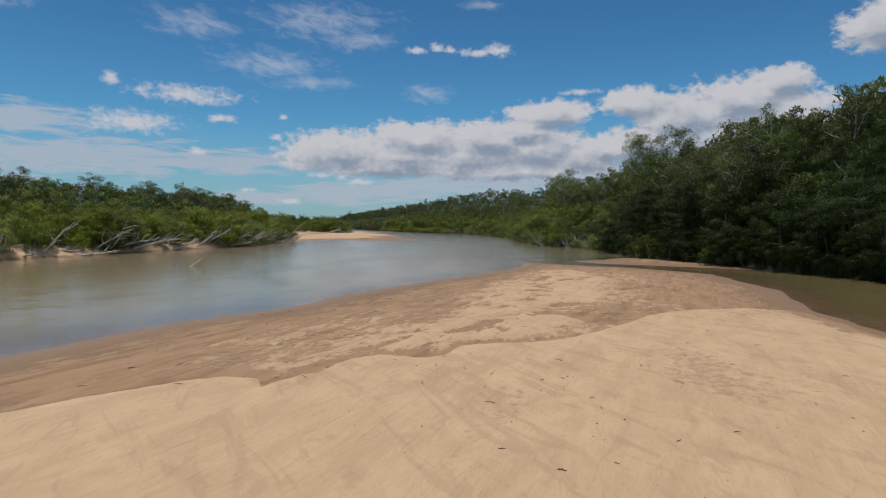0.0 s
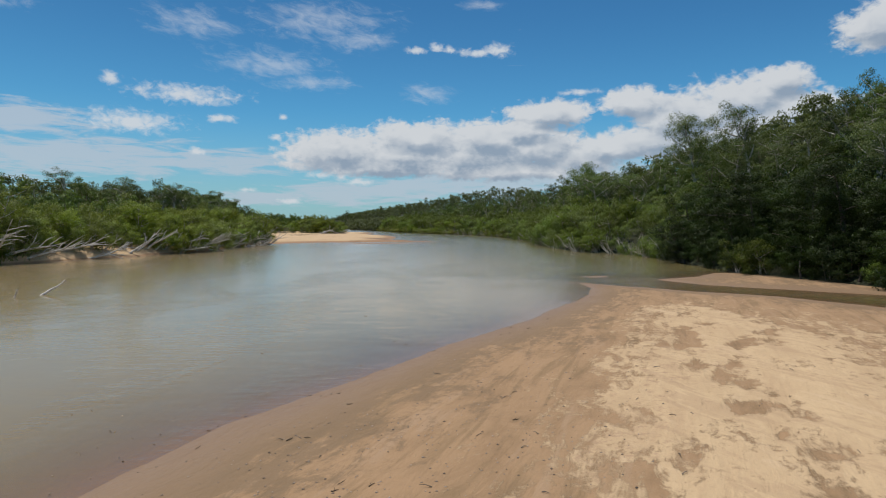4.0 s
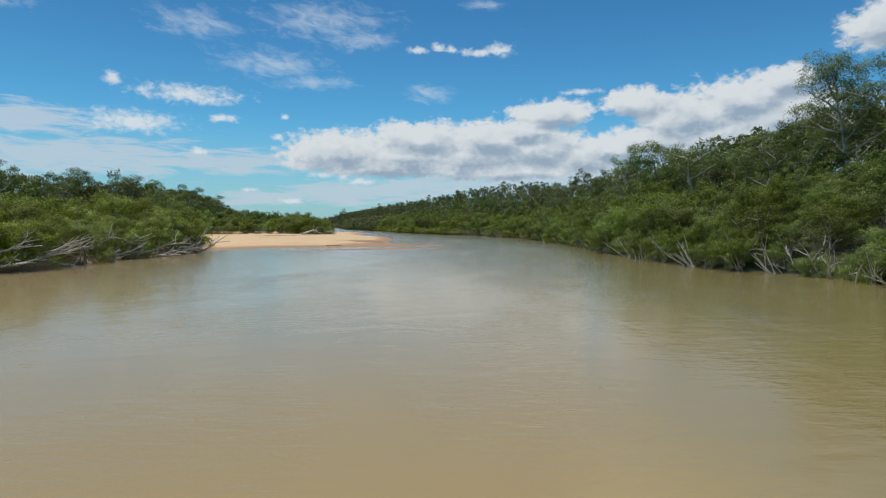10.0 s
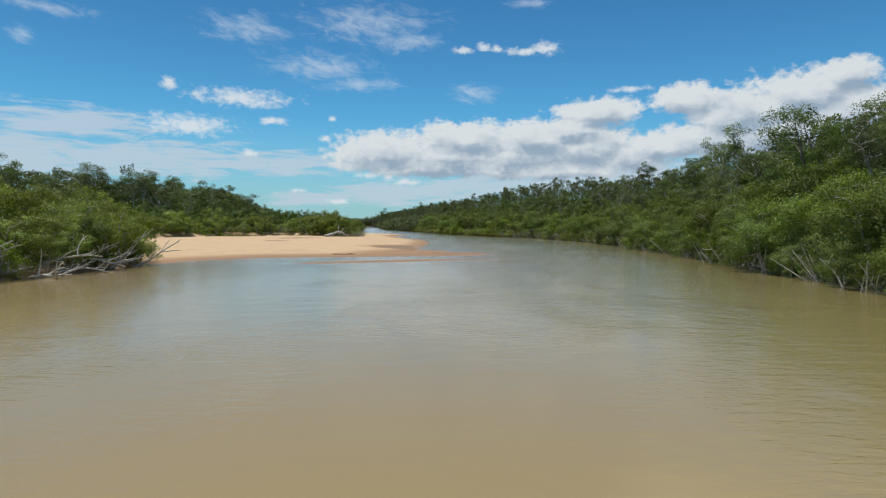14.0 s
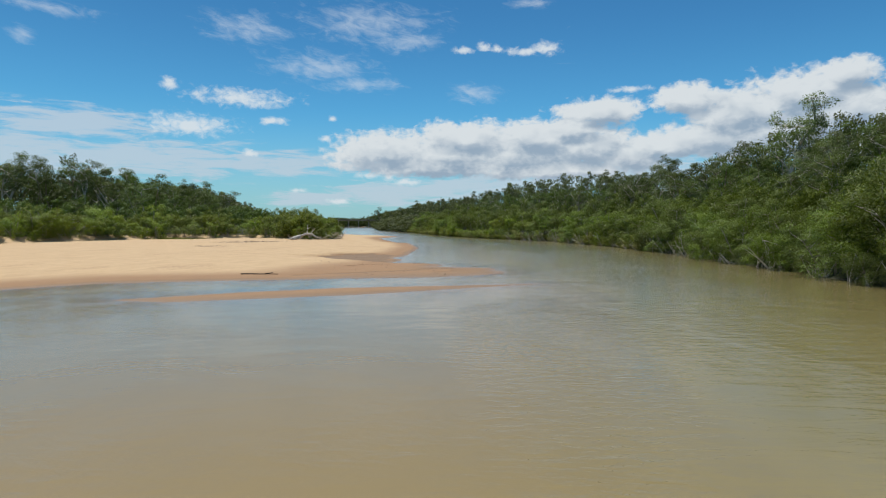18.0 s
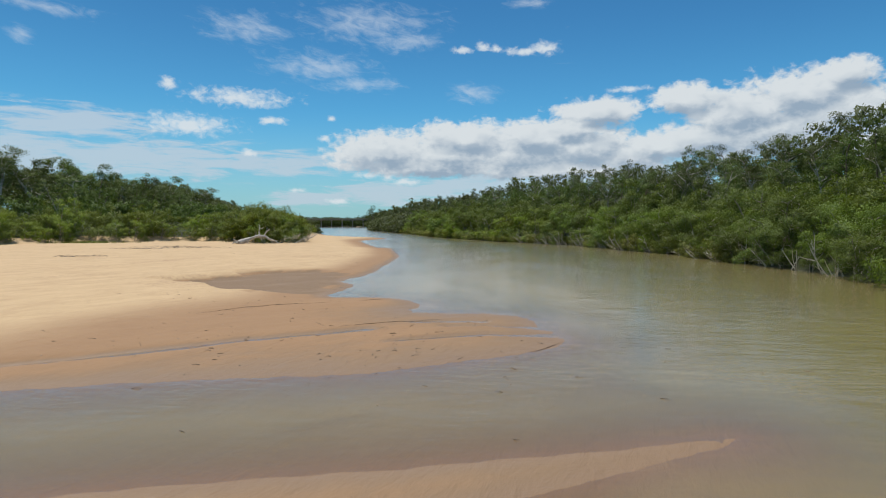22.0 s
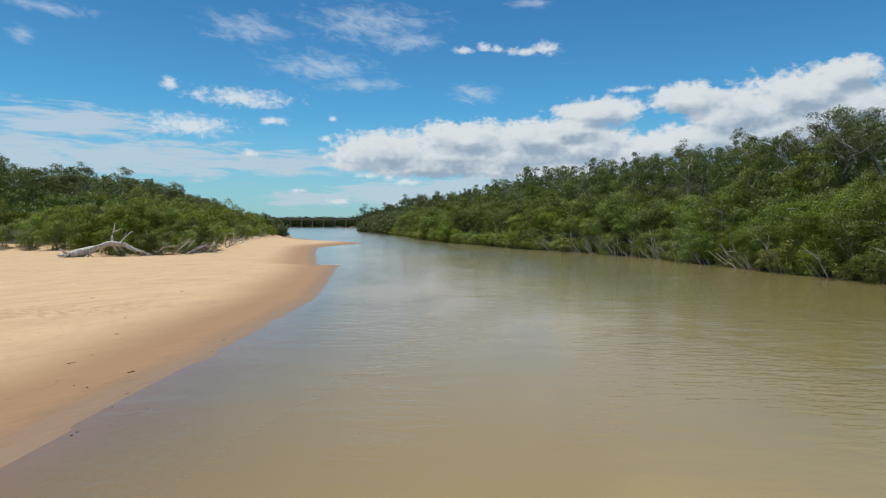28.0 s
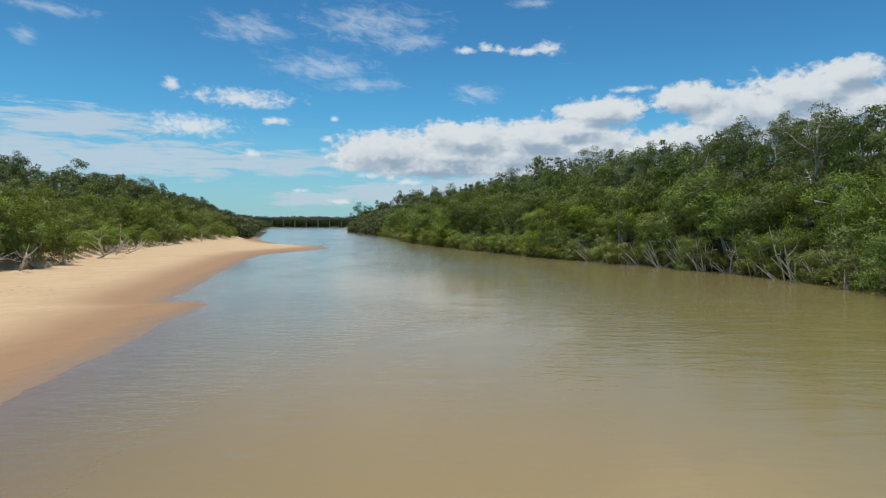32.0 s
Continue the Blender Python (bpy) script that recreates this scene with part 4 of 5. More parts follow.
def wood_stuff(name, places, shapes, leaf, bark, label):
    """Many far plants in one mesh of stems and one of leaves."""
    tc, tf, lc, lf, ln, nt, nl = [], [], [], [], [], 0, 0
    zs = ground_height(np.array([p[0] for p in places]), np.array([p[1] for p in places]))[0]
    for (px, py, size, k), pz in zip(places, zs):
        woods, (c, d, e) = shapes[k % len(shapes)]
        t = rs.uniform(0, 6.28)
        m = np.array([[np.cos(t), -np.sin(t), 0], [np.sin(t), np.cos(t), 0], [0, 0, 1]]) * size
        o = np.array([px, py, pz])
        for a, b in woods:
            tc.append(a @ m.T + o), tf.append(b + nt)
            nt += len(a)
        lc.append(c @ m.T + o), lf.append(d + nl), ln.append(e @ m.T / size)
        nl += len(c)
    root = new(name)
    part("wood", quads("wood", np.concatenate(tc), np.concatenate(tf)), bark, root)
    part("leafage", foliage("leafage", np.concatenate(lc), np.concatenate(lf), np.concatenate(ln)), leaf, root)
    return tagged(root, label, "woodland", kind="stuff")


def tops(shapes):
    return [float(c[:, 2].max()) for _, (c, d, e) in shapes]


def sized(places, shapes, top):
    """Rows for wood_stuff, each plant as tall as top(x, y, inland) says."""
    ts, rows = tops(shapes), []
    zs = ground_height(np.array([p[0] for p in places]), np.array([p[1] for p in places]))[0]
    for (x, y, s), z in zip(places, zs):
        k = rs.randint(len(shapes))
        rows.append((x, y, max(top(x, y, s) - z, 4.0) / ts[k], k))
    return rows


under = [shrub_shape(110 + i, 6.5, 3.3, 2, 1300, 0.6, 0.56, 0.05, False) for i in range(4)]
far_tree = [gum_shape(130 + i, 17, 5.5, 800, 0.35, 0.95, 5, False) for i in range(3)] + [broad_shape(140 + i, 12, 5.0, 800, 0.98, False) for i in range(2)]
far_bush = [shrub_shape(160 + i, 6.5, 3.6, 2, 520, 0.6, 1.0, 0.03, False) for i in range(3)]
backs = [shrub_shape(180 + i, 7.0, 3.4, 3, 4200, 0.6, 0.32, 0.1, False) for i in range(5)]
pts = [(x, y, rs.uniform(0.8, 1.1), rs.randint(5)) for lo, step in ((7.0, 3.8), (11.5, 4.6)) for x, y, s in along_bank(rs, LEFT_BANK, 66, 440, lo, lo + 3, step, low_places)]
wood_stuff("shrub_belt", pts, backs, LEAF_SHRUB, BARK_PALE, "close belt of green shrubs behind the first rows")
pts = [(x, y, rs.uniform(0.75, 1.2) * swell(y, 5) * (0.85 if y < 160 else 1.0), rs.randint(5)) for lo, step in ((6.0, 4.2), (10.5, 4.8)) for x, y, s in along_bank(rs, RIGHT_BANK, 120, 500, lo, lo + 3, step, low_places)]
wood_stuff("shrub_belt", pts, backs, LEAF_RIVER, BARK_PALE, "close belt of olive paperbarks on the slope")
# scrub in the same shade-dark leaf colour, down to the water
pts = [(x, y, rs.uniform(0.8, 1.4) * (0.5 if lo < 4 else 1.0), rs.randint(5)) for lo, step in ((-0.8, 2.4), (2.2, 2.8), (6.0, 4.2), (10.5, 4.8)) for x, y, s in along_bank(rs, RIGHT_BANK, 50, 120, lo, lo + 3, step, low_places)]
wood_stuff("shrub_belt", pts, backs, LEAF_SHADED, BARK_GREY, "close belt of scrub under the tall trees, coloured as deep shade")
pts = [(x, y, rs.uniform(0.8, 1.3), rs.randint(4)) for x, y, s in spread_points(rs, LEFT_BANK, 14, 75, (-190, -40, 60, 470), 6.4, 22000, low_places)[:240]]
wood_stuff("undergrowth", pts, under, LEAF_DARK, BARK_GREY, "thick dark green scrub behind the low bank")
pts = [(x, y, rs.uniform(0.8, 1.2), rs.randint(4)) for x, y, s in spread_points(rs, RIGHT_BANK, 10, 50, (-30, 115, 45, 480), 6.4, 22000, low_places)[:150]]
wood_stuff("undergrowth", pts, under, LEAF_DARK, BARK_GREY, "thick dark scrub on the wooded slope")
pts = [(x, y, rs.uniform(0.8, 1.2), rs.randint(3)) for lo, step in ((-0.5, 4.0), (4, 5.0), (9, 6.0)) for x, y, s in along_bank(rs, RIGHT_BANK, 495, 1140, lo, lo + 3, step, low_places)]
pts += [(x, y, rs.uniform(0.7, 1.1), rs.randint(3)) for lo, step in ((-0.5, 4.0), (4, 5.0), (9, 6.0)) for x, y, s in along_bank(rs, LEFT_BANK, 435, 1140, lo, lo + 3, step, low_places)]
wood_stuff("far_scrub", pts, far_bush, LEAF_FAR_HAZE, BARK_GREY, "distant scrub along the upper reach of the river")
fringe = [shrub_shape(200 + i, 3.2, 1.9, 3, 1300, 0.5, 0.30, 0.02, True) for i in range(4)]
pts = [(x, y, rs.uniform(0.5, 1.15), rs.randint(4)) for x, y, s in along_bank(rs, RIGHT_BANK, 262, 500, -1.3, 0.2, 2.4, [])]
wood_stuff("waterside_scrub", pts, fringe, LEAF_REED, BARK_GREY, "low yellow-green scrub standing in the water's edge")
far_right = spread_points(rs, RIGHT_BANK, 8, 130, (-200, 330, 460, 1150), 8.5, 12000, tree_places)[:360]
pts = sized(far_right, far_tree, lambda x, y, s: 14 + 0.2 * min(s, 110) + rs.normal(0, 1.8))
pts += sized(spread_points(rs, RIGHT_BANK, 44, 110, (60, 260, 60, 480), 8.5, 5000, tree_places)[:190], far_tree, lambda x, y, s: canopy_right(y, min(s, 90)) - 1 + rs.normal(0, 1.8))
wood_stuff("far_woodland", pts, far_tree, LEAF_FAR_HAZE, BARK_GREY, "distant grey-green woodland on the hillside, paled by haze")
pts = sized(spread_points(rs, LEFT_BANK, 8, 110, (-420, -60, 440, 1150), 8.5, 9000, tree_places)[:380], far_tree, lambda x, y, s: canopy_left(y, s) + rs.normal(0, 1.8))
pts += sized(spread_points(rs, LEFT_BANK, 60, 150, (-290, -90, 100, 560), 8, 9000, tree_places)[:220], far_tree, lambda x, y, s: canopy_left(y, s) - 1 + rs.normal(0, 1.8))
wood_stuff("far_woodland", pts, far_tree, LEAF_FAR_HAZE, BARK_GREY, "distant woodland beyond the low bank")
pts = [(rs.uniform(-360, -60), rs.uniform(992, 1050), rs.uniform(0.8, 1.1), rs.randint(2)) for _ in range(560)]
wood_stuff("far_woodland", pts, far_tree[3:], LEAF_DARK, BARK_GREY, "dark distant woodland behind the bridge")


# ---- driftwood ----
def lying(x, y, lift=0.0):
    return (x, y, max(place_z(x, y), -0.02) + lift)


def dead_tree(x, y, turn, length, tilt, seed, label="bleached dead tree leaning out over the water", thick=0.16, boughs=4, mat=None):
    """A bare leaning stem with broken boughs."""
    r = np.random.RandomState(seed)
    root = new("dead_tree")
    root.matrix_basis = pose(*lying(x, y, -0.1), 0, 0, turn)
    way = np.array([math.cos(tilt), 0, math.sin(tilt)])
    stem = bent(r, (0, 0, -0.2), way, length, 8, 0.10)
    part("trunk", quads("trunk", *tubes([(stem, np.linspace(thick, thick * 0.22, 9))], 7, True, 0.12)), mat or DRIFTWOOD, root)
    for i in range(boughs):
        q = stem[2 + (i * 5) // max(boughs, 1)]
        d = way + r.normal(0, 0.55, 3)
        d[2] = abs(d[2]) * 0.8 + 0.1
        b = bent(r, q, d, length * r.uniform(0.25, 0.5), 5, 0.16)
        tw = bent(r, b[3], d + r.normal(0, 0.5, 3), length * r.uniform(0.12, 0.22), 3, 0.2)
        bough = part("bough", quads("bough", *tubes([(b, np.linspace(thick * 0.45, thick * 0.1, 6))], 5)), mat or DRIFTWOOD, root)
        part("twig", quads("twig", *tubes([(tw, np.linspace(thick * 0.2, thick * 0.06, 4))], 5)), mat or DRIFTWOOD, bough)
    return tagged(root, label, "dead tree", "dead trees on the banks")


r2 = np.random.RandomState(77)
spots = along_bank(r2, LEFT_BANK, 84, 134, 0.2, 2.0, 3.2, []) + along_bank(r2, LEFT_BANK, 134, 186, 0.2, 2.4, 1.35, [])
for i, (x, y, off) in enumerate(spots):
    dead_tree(x, y, r2.uniform(-40, 75), r2.uniform(3.0, 6.5 if y > 150 else 8.0), r2.uniform(0.05, 0.65), 200 + i, thick=r2.uniform(0.12, 0.25), boughs=5)
spots = along_bank(r2, RIGHT_BANK, 116, 345, -0.8, 0.8, 7.0, []) + along_bank(r2, RIGHT_BANK, 126, 150, -1.0, 0.5, 2.4, []) + along_bank(r2, RIGHT_BANK, 318, 346, -0.7, 0.5, 3.0, [])
for i, (x, y, off) in enumerate(spots):
    dead_tree(x, y, r2.uniform(120, 260), r2.uniform(2.5, 5.0), r2.uniform(0.45, 1.35), 300 + i, "pale bare stem leaning from the overgrown bank", r2.uniform(0.055, 0.11), 4, BARK_WHITE)


def stem_bundle(x, y, turn, seed, tall):
    """Slim bare stems fanning out of one foot at the water's edge."""
    r = np.random.RandomState(seed)
    root = new("bare_stems")
    root.matrix_basis = pose(*lying(x, y, -0.1), 0, 0, turn)
    for _ in range(r.randint(4, 7)):
        line = bent(r, (r.normal(0, 0.35), r.normal(0, 0.35), -0.3), (r.uniform(0.2, 1.2), r.normal(0, 0.35), 1.0), tall * r.uniform(0.65, 1.1), 6, 0.05)
        part("stem", quads("stem", *tubes([(line, np.linspace(r.uniform(0.05, 0.085), 0.022, 7))], 6)), BARK_WHITE, root)
    return tagged(root, "bundle of slim white paperbark stems at the waterline", "bare stems", "bare stems on the steep bank")


spots = along_bank(r2, RIGHT_BANK, 296, 352, -1.2, -0.2, 3.2, []) + along_bank(r2, RIGHT_BANK, 126, 152, -0.8, 0.4, 6.0, []) + along_bank(r2, RIGHT_BANK, 160, 292, -1.1, 0.0, 12.0, [])
for i, (x, y, off) in enumerate(spots):
    stem_bundle(x, y, r2.uniform(140, 230), 700 + i, r2.uniform(2.4, 4.2))


def fallen_log():
    """The big bleached trunk that arches over the sand on its broken limbs."""
    r = np.random.RandomState(9)
    root = new("fallen_log")
    root.matrix_basis = pose(-44.8, 308.0, place_z(-44.8, 308) - 0.1, 0, 0, 34)
    line = np.array([(-0.5, 0, 0.25), (0.2, 0.05, 0.4), (1.0, 0.25, 0.7), (1.7, 0.3, 1.0), (2.3, 0.1, 1.2), (3.0, 0.25, 1.5), (3.7, 0.0, 1.62), (4.4, -0.25, 1.5), (5.0, -0.1, 1.4), (5.6, 0.15, 1.05), (6.3, 0.1, 0.7), (7.1, 0.4, 0.4), (8.0, 0.3, 0.15)])
    fine = np.stack([np.interp(np.arange(0, 12.01, 0.34), np.arange(13), line[:, c]) for c in range(3)], 1) + r.normal(0, 0.02, (36, 3))
    girth = np.interp(np.arange(0, 12.01, 0.34), np.arange(13), (0.80, 0.52, 0.44, 0.47, 0.36, 0.37, 0.40, 0.32, 0.27, 0.24, 0.18, 0.13, 0.06)) * 0.84 * r.uniform(0.94, 1.06, 36)
    part("trunk", quads("trunk", *tubes([(fine, girth)], 14, True, 0.32)), DRIFTWOOD, root)
    for k, (i, d, n, th) in enumerate((
        (6, (0.5, -0.5, -1.0), 2.6, 0.24), (7, (0.7, 0.6, -0.8), 2.8, 0.2), (8, (0.8, -0.6, -0.5), 2.6, 0.18), (9, (0.9, -0.3, -0.1), 2.6, 0.16), (6, (0.4, 0.3, 1.0), 2.6, 0.16), (7, (0.75, -0.1, 0.9), 2.2, 0.13),
        (0, (-0.6, 0.8, 0.1), 1.7, 0.26), (0, (-0.4, -0.9, -0.05), 1.7, 0.24), (0, (-0.9, 0.1, 0.5), 1.3, 0.2), (0, (-0.7, -0.5, 0.3), 1.3, 0.18), (5, (0.1, 0.9, -0.9), 2.4, 0.2), (3, (0.3, -0.8, -0.7), 1.8, 0.15), (10, (0.6, 0.7, -0.1), 1.9, 0.12),
    )):
        b = bent(r, line[i], d, n, 6, 0.2)
        b[:, 2] = np.maximum(b[:, 2], 0.05)
        tw = bent(r, b[3], np.array(d) + r.normal(0, 0.5, 3), n * 0.45, 4, 0.25)
        tw[:, 2] = np.maximum(tw[:, 2], 0.05)
        bough = part("bough", quads("bough", *tubes([(b, np.linspace(th, th * 0.3, 7))], 7, True, 0.14)), DRIFTWOOD, root)
        part("twig", quads("twig", *tubes([(tw, np.linspace(th * 0.45, th * 0.12, 5))], 6, True, 0.14)), DRIFTWOOD, bough)
    tagged(root, "huge bleached fallen tree trunk arching over the sand", "fallen tree")


fallen_log()
for x, y, k in ((-42.5, 312.5, 0.42), (-40.2, 313.6, 0.46), (-38.3, 315.2, 0.40), (-44.5, 313.5, 0.5), (-41.0, 310.8, 0.26), (-37.0, 318.5, 0.42)):
    shrubs.put(rs.randint(6), x, y, rs.uniform(0, 6.28), k, lean(), 1.15)
for i, (x, y, a) in enumerate(((-38.5, 317, 20), (-36, 322, -30), (-40, 338, 10), (-42, 345, -20), (-47, 357, 0), (-42, 314, 70), (-36.5, 316, 60), (-45, 315, 100), (-37.2, 319, -60), (-37.8, 316, -15), (-39.5, 315.2, -45), (-41.2, 314.6, 15), (-36.2, 325, -80), (-38.4, 331, -50), (-40.8, 341, -70), (-43.5, 349, -40), (-46, 355, -65), (-50, 372, -60), (-53, 392, -45))):
    dead_tree(x, y, a, 3.4 + 0.5 * (i % 4), 0.3 + 0.13 * (i % 5), 300 + i, "grey tangled dead branch on the edge of the scrub", 0.09 + 0.02 * (i % 3), 6)


def long_log():
    r = np.random.RandomState(31)
    root = new("drift_log")
    root.matrix_basis = pose(*lying(-20.9, 208.3, 0.08), 0, 0, 11)
    part("trunk", quads("trunk", *tubes([(bent(r, (0, 0, 0), (1, 0, 0.02), 3.4, 8, 0.04), np.linspace(0.055, 0.03, 9))], 8)), DARK_WOOD_AND_SHADOW, root)
    part("bough", quads("bough", *tubes([(bent(r, (2.2, 0, 0), (1, -0.4, 0.25), 1.0, 4, 0.1), np.linspace(0.05, 0.02, 5))], 6)), DARK_WOOD_AND_SHADOW, root)
    tagged(root, "long dark waterlogged log at the edge of the sand", "log")


long_log()


def snag():
    r = np.random.RandomState(33)
    root = new("snag")
    root.matrix_basis = pose(-28.6, 75.5, 0.0, 0, 0, 60)
    part("trunk", quads("trunk", *tubes([(bent(r, (-0.4, 0, -0.3), (1, 0, 0.75), 2.6, 7, 0.12), np.linspace(0.13, 0.04, 8))], 7)), DRIFTWOOD, root)
    part("bough", quads("bough", *tubes([(bent(r, (-1.6, 0.3, -0.1), (0.3, 0.1, 1), 0.7, 4, 0.1), np.linspace(0.08, 0.03, 5))], 6)), DRIFTWOOD, root)
    tagged(root, "grey snag sticking out of the river", "snag")


snag()


def stick_shape(seed, length, thick):
    """A small piece of driftwood: a bent stick with a side twig."""
    r = np.random.RandomState(seed)
    main = bent(r, (-length / 2, 0, thick), (1, 0, 0.05), length, 5, 0.16)
    main[:, 2] = np.maximum(main[:, 2], thick * 0.6)
    twig = bent(r, main[2], (0.6, r.choice([-1, 1]) * 0.7, 0.45), length * 0.35, 3, 0.2)
    return tubes([(main, np.linspace(thick, thick * 0.5, 6)), (twig, np.linspace(thick * 0.6, thick * 0.25, 4))], 5)


STICKS = [quads("stick", *stick_shape(400 + i, 0.45 + 0.05 * i, 0.032 + 0.004 * (i % 3))) for i in range(7)]
for me in STICKS:
    me.materials.append(DARK_WOOD_AND_SHADOW)
LITTER_LONG = [(-7.8, 223.3), (-11.5, 216.2), (-6.3, 217.8), (-9.1, 211.9), (-3.2, 216.0), (-3.6, 220.6), (-2.5, 218.0), (-1.5, 211.1), (-2.3, 210.3), (-0.5, 210.4), (2.4, 212.3), (4.8, 211.4), (6.4, 212.0), (-0.2, 211.7), (-5.2, 211.2), (-8.9, 210.9), (-16.5, 225.3), (-1.3, 213.2), (-1.3, 216.5), (-9.8, 212.7), (-7.5, 214.2), (-9.3, 215.0), (-6.3, 215.3), (2.3, 215.1), (-9.2, 266.0), (-10.6, 259.5), (-14.0, 264.4), (-12.7, 259.7), (-8.7, 259.2), (-8.6, 234), (-9.4, 235)]
LITTER_STRIP = [(-8.8, 189.7), (-10.6, 195.9), (-10.4, 195.1), (-2.6, 199.1), (-4.0, 197.3), (-4.4, 209.0), (0.9, 192.1), (0.1, 190.5), (5.8, 202.7)]
LITTER_NEAR = [(-2.9, 48.7), (-1.6, 51.7), (7.2, 65.8), (7.4, 51.6), (-5.8, 45.5), (-3.1, 44.6), (-3.5, 44.5), (-1.3, 41.7), (-1.9, 41.8), (2.2, 45.5), (-2.4, 47.4), (6.3, 53.6), (10.6, 47.0), (1.1, 34.4), (-2.6, 35.5), (-5.6, 44.2), (6.9, 63.2), (10.9, 34.5), (17.0, 36.5), (-2.0, 41.5), (-10.7, 24.7), (-10.3, 21.7), (-8.7, 22.0), (2.8, 11.4), (5.8, 12.9), (4.0, 11.7), (1.8, 12.6), (2.4, 19.3)]
for i, (x, y) in enumerate(LITTER_LONG + LITTER_STRIP + LITTER_NEAR):
    if place_z(x, y) < -0.03:
        continue
    k = r2.uniform(0.18, 0.42)
    ob = new("driftwood_stick", STICKS[i % 7])
    ob.matrix_basis = Matrix.LocRotScale(lying(x, y, 0.005), Euler((0, 0, r2.uniform(-0.6, 0.9))), Vector((k, k, k)))
    tagged(ob, "small dark stick stranded on the wet sand", "stick", "sticks on the sand bars")


def silt_line(points, seed):
    """A thin dark strip laid as the shadow along a low step in the sand."""
    r = np.random.RandomState(seed)
    pts = np.array(points, float)
    n = 10 * (len(pts) - 1) + 1
    xs, ys = (np.interp(np.linspace(0, len(pts) - 1, n), np.arange(len(pts)), pts[:, c]) + r.normal(0, 0.025, n) for c in (0, 1))
    line = np.stack([xs, ys, np.maximum(ground_height(xs, ys)[0], 0) + 0.012], 1)
    ob = new("silt_line", quads("silt_line", *tubes([(line, 0.012 * np.sin(np.linspace(0.15, 3.0, n)) * r.uniform(0.5, 1.2, n))], 6)))
    # the sticks' dark wood colour stands in for the step's shade
    ob.data.materials.append(DARK_WOOD_AND_SHADOW)
    tagged(ob, "thin dark strip for the shadow of a low sand step", "debris", kind="stuff")


for i, line in enumerate(([(-14.0, 220.6), (-12.4, 223.1), (-10.7, 224.7), (-8.4, 225.9)], [(-6.0, 217.6), (-4.5, 218.8), (-2.7, 220.0), (-1.1, 220.6)], [(2.4, 213.1), (3.1, 213.8), (4.0, 215.1)], [(-6.6, 226.9), (-5.1, 228.3)])):
    silt_line(line, 690 + i)


def litter_heap(x, y, long, wide, count, seed, fine=1.0):
    """Flood litter: a drift of twigs and bark on the sand."""
    r = np.random.RandomState(seed)
    lines = []
    spread = r.normal(0, 1, (count, 2)) * (long, wide)
    heights = np.maximum(ground_height(x + spread[:, 0], y + spread[:, 1])[0], -0.01) + 0.02 * fine
    for (a, b), z in zip(spread, heights):
        t = r.uniform(0, 6.28)
        ln = r.uniform(0.15, 0.6) * fine
        d = np.array([math.cos(t), math.sin(t), r.uniform(-0.05, 0.2)]) * ln
        p0 = np.array([x + a, y + b, z])
        lines.append((np.array([p0, p0 + d * 0.5 + [0, 0, 0.02], p0 + d]), (0.025 * fine, 0.02 * fine, 0.01 * fine)))
    ob = new("flood_litter", quads("flood_litter", *tubes(lines, 4, False)))
    ob.data.materials.append(BARK_GREY)
    tagged(ob, "drift of dry twigs and bark on the sand", "debris", kind="stuff")


for i, (x, y, a, b, n) in enumerate(((-51, 283, 2.5, 1.2, 90), (-47, 288, 3.0, 0.8, 90), (-47, 261, 1.6, 0.9, 50), (-49, 292, 3.0, 1.0, 70), (-45, 141, 4.0, 1.5, 160), (-42, 152, 1.5, 6.0, 220), (-40.5, 170, 1.2, 7.0, 160), (-55, 111, 3.0, 7.0, 160))):
    litter_heap(x, y, a, b, n, 500 + i)


for i, (x, y, a, b, n) in enumerate(((3, 46, 6.0, 9.0, 70), (4, 20, 7.0, 6.0, 60), (-6, 30, 4.0, 5.0, 40), (-3, 215, 6.0, 4.5, 90), (-14, 228, 5.0, 8.0, 30), (-14, 262, 3.5, 14.0, 14), (-30, 275, 9.0, 14.0, 12))):
    litter_heap(x, y, a, b, n, 560 + i, 0.5)


def pebbles(x, y, long, wide, count, seed):
    """A thin spread of small stones lying on the sand."""
    r = np.random.RandomState(seed)
    px, py = x + r.normal(0, long, count), y + r.normal(0, wide, count)
    pz = ground_height(px, py)[0]
    shape = np.array([(1, 0, 0), (0, 1, 0), (-1, 0, 0), (0, -1, 0), (0.1, 0.1, 0.7), (0, 0, -0.6)])
    tri = np.array([(0, 1, 4), (1, 2, 4), (2, 3, 4), (3, 0, 4), (1, 0, 5), (2, 1, 5), (3, 2, 5), (0, 3, 5)])
    co = shape[None] * r.uniform(0.6, 1.3, (count, 6, 1)) * r.uniform(0.012, 0.04, (count, 1, 1)) + np.stack([px, py, np.maximum(pz, 0)], 1)[:, None]
    faces = (tri[None] + np.arange(count)[:, None, None] * 6).reshape(-1, 3)
    ob = new("pebbles", quads("pebbles", co.reshape(-1, 3), faces, True))
    ob.data.materials.append(PEBBLE)
    tagged(ob, "scattered small grey and brown river pebbles", "pebbles", kind="stuff")


PEBBLE, pw, pout = material("river_pebble")
tone = pw.node("ShaderNodeNewGeometry").outputs["Random Per Island"]
principled(pw, pout, pw.mix(tone, (0.12, 0.085, 0.06), (0.42, 0.33, 0.25)), 0.8, pw.noise(None, 30.0, 3.0), 0.3, 0.01)
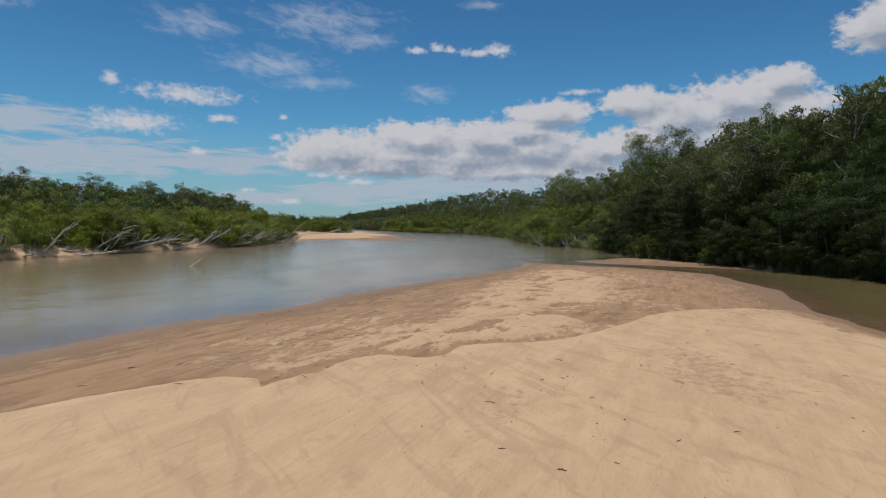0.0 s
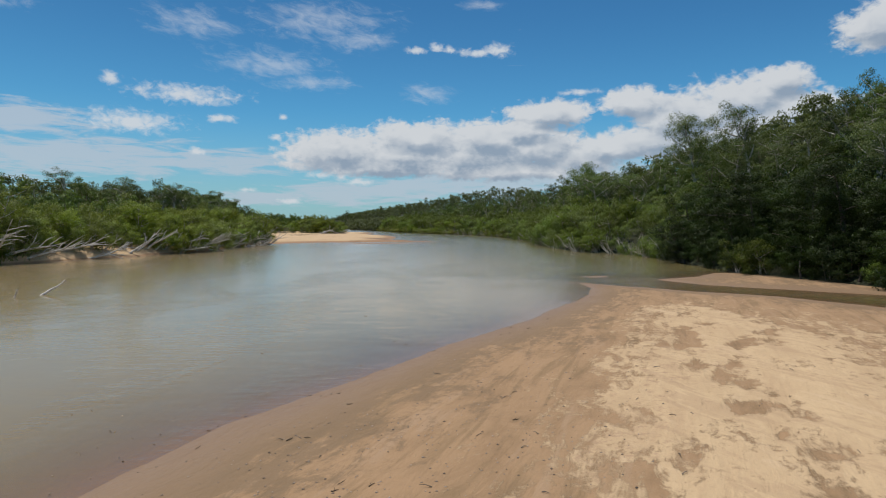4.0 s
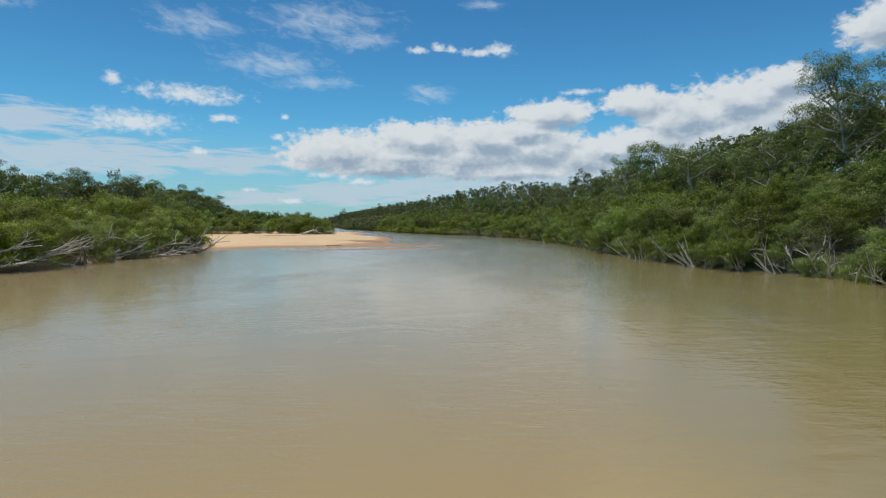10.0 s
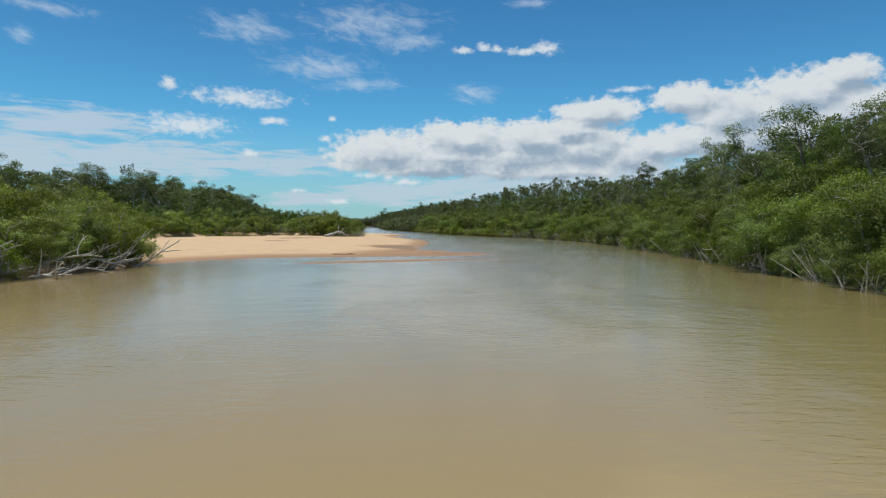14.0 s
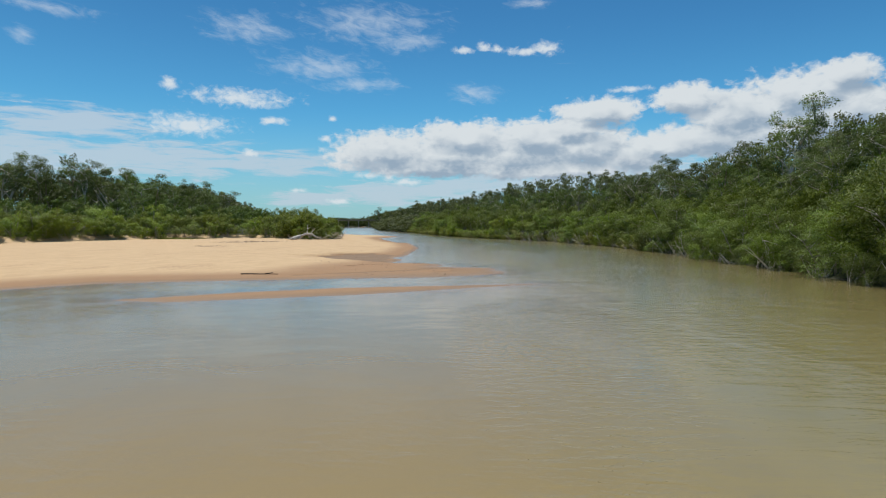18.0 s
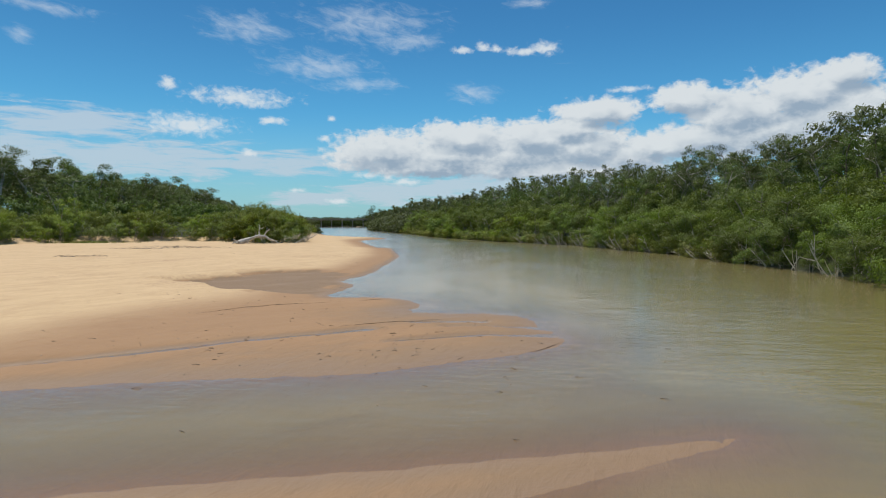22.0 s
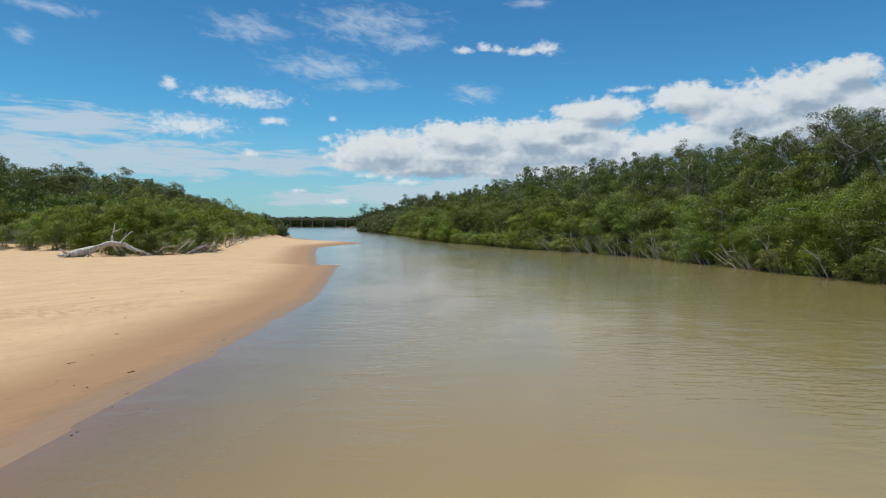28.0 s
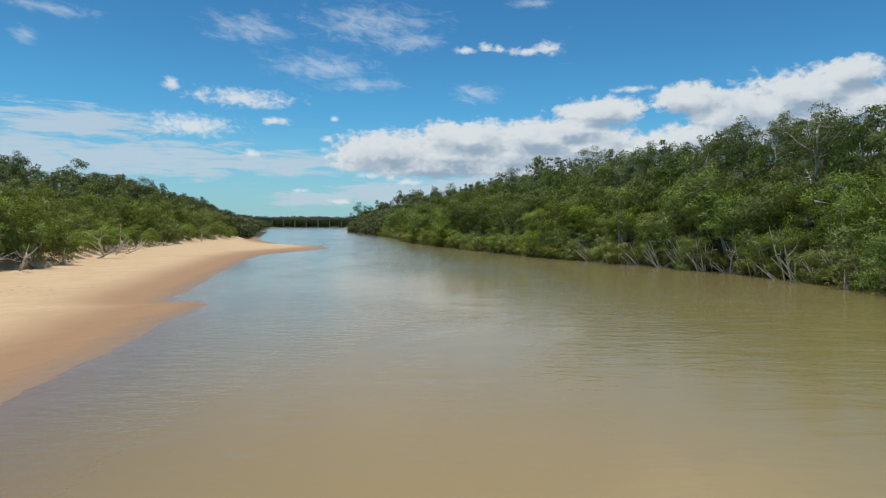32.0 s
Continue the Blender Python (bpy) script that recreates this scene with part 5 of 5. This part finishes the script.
for i, (x, y, a, b, n) in enumerate(((-1.5, 43, 3.0, 2.5, 420), (2.5, 50, 2.5, 5.0, 300), (-7, 31, 3.0, 4.0, 200), (5, 20, 6.0, 5.0, 120), (-5, 214, 6.0, 3.5, 260), (-12, 232, 4.0, 8.0, 200), (-13, 262, 3.0, 10.0, 160))):
    pebbles(x, y, a, b, n, 640 + i)


def grass_patch(x, y, long, wide, count, seed):
    """Short green grass: many single blades."""
    r = np.random.RandomState(seed)
    px, py = x + r.normal(0, long, count), y + r.normal(0, wide, count)
    pz = ground_height(px, py)[0]
    base = np.stack([px, py, pz - 0.03], 1)
    tip = base + np.stack([r.normal(0, 0.12, count), r.normal(0, 0.12, count), r.uniform(0.2, 0.55, count)], 1)
    t = r.uniform(0, 6.28, count)
    side = np.stack([np.cos(t), np.sin(t), 0 * t], 1) * 0.045
    co = np.stack([base - side, base + side, tip], 1).reshape(-1, 3)
    ob = new("grass", foliage("grass", co, np.arange(count * 3).reshape(-1, 3), np.tile([0.0, 0.0, 1.0], (count * 3, 1))))
    ob.data.materials.append(LEAF_SHRUB)
    tagged(ob, "patch of short green grass on the bank", "grass", kind="stuff")


for i, (x, y, a, b) in enumerate(((42, 99, 2.2, 3.0), (39.5, 131, 1.0, 3.0), (-55, 109, 1.5, 3.0), (-80, 309, 5.0, 2.0))):
    grass_patch(x, y, a, b, 2600, 600 + i)


# ---- the bridge far up the river ----
def plain(name, a, b, rough=0.85):
    m, w, out = material(name)
    pos = w.node("ShaderNodeTexCoord").outputs["Object"]
    n = w.noise(pos, 0.6, 6.0, 0.65)
    principled(w, out, w.mix(n, a, b), rough, n, 0.3, 0.05)
    return m


CONCRETE = plain("weathered_concrete", (0.30, 0.29, 0.27), (0.20, 0.19, 0.18))


def box(bm_parts):
    """One mesh of bevelled boxes: (centre, size) each."""
    bm = bmesh.new()
    for c, sz in bm_parts:
        got = bmesh.ops.create_cube(bm, size=1.0)["verts"]
        for v in got:
            v.co = Vector((c[0] + v.co.x * sz[0], c[1] + v.co.y * sz[1], c[2] + v.co.z * sz[2]))
    bmesh.ops.bevel(bm, geom=bm.edges[:], offset=0.06, segments=1, affect="EDGES")
    me = bpy.data.meshes.new("box")
    bm.to_mesh(me)
    bm.free()
    return me


def bridge():
    root = new("road_bridge")
    root.matrix_basis = pose(-200, 962, 0, 0, 0, -6)
    part("deck", box([((0, 0, 10.2), (330, 8.5, 0.5)), ((0, -2.8, 9.5), (330, 0.7, 1.0)), ((0, 2.8, 9.5), (330, 0.7, 1.0))]), CONCRETE, root)
    for sy in (-4.0, 4.0):
        rail = part("rail", box([((0, sy, 11.3), (330, 0.12, 0.25))]), CONCRETE, root)
        for i in range(41):
            part("post", box([((-160 + 8 * i, sy, 10.8), (0.2, 0.14, 0.9))]), CONCRETE, rail)
    for i in range(-9, 10):
        pier = part("pier", box([((i * 14.0, 0, 3.6), (0.8, 1.8, 11.0))]), CONCRETE, root)
        part("pier_cap", box([((i * 14.0, 0, 8.9), (1.1, 7.0, 0.6))]), CONCRETE, pier)
    tagged(root, "long low concrete road bridge on square piers", "bridge")


bridge()
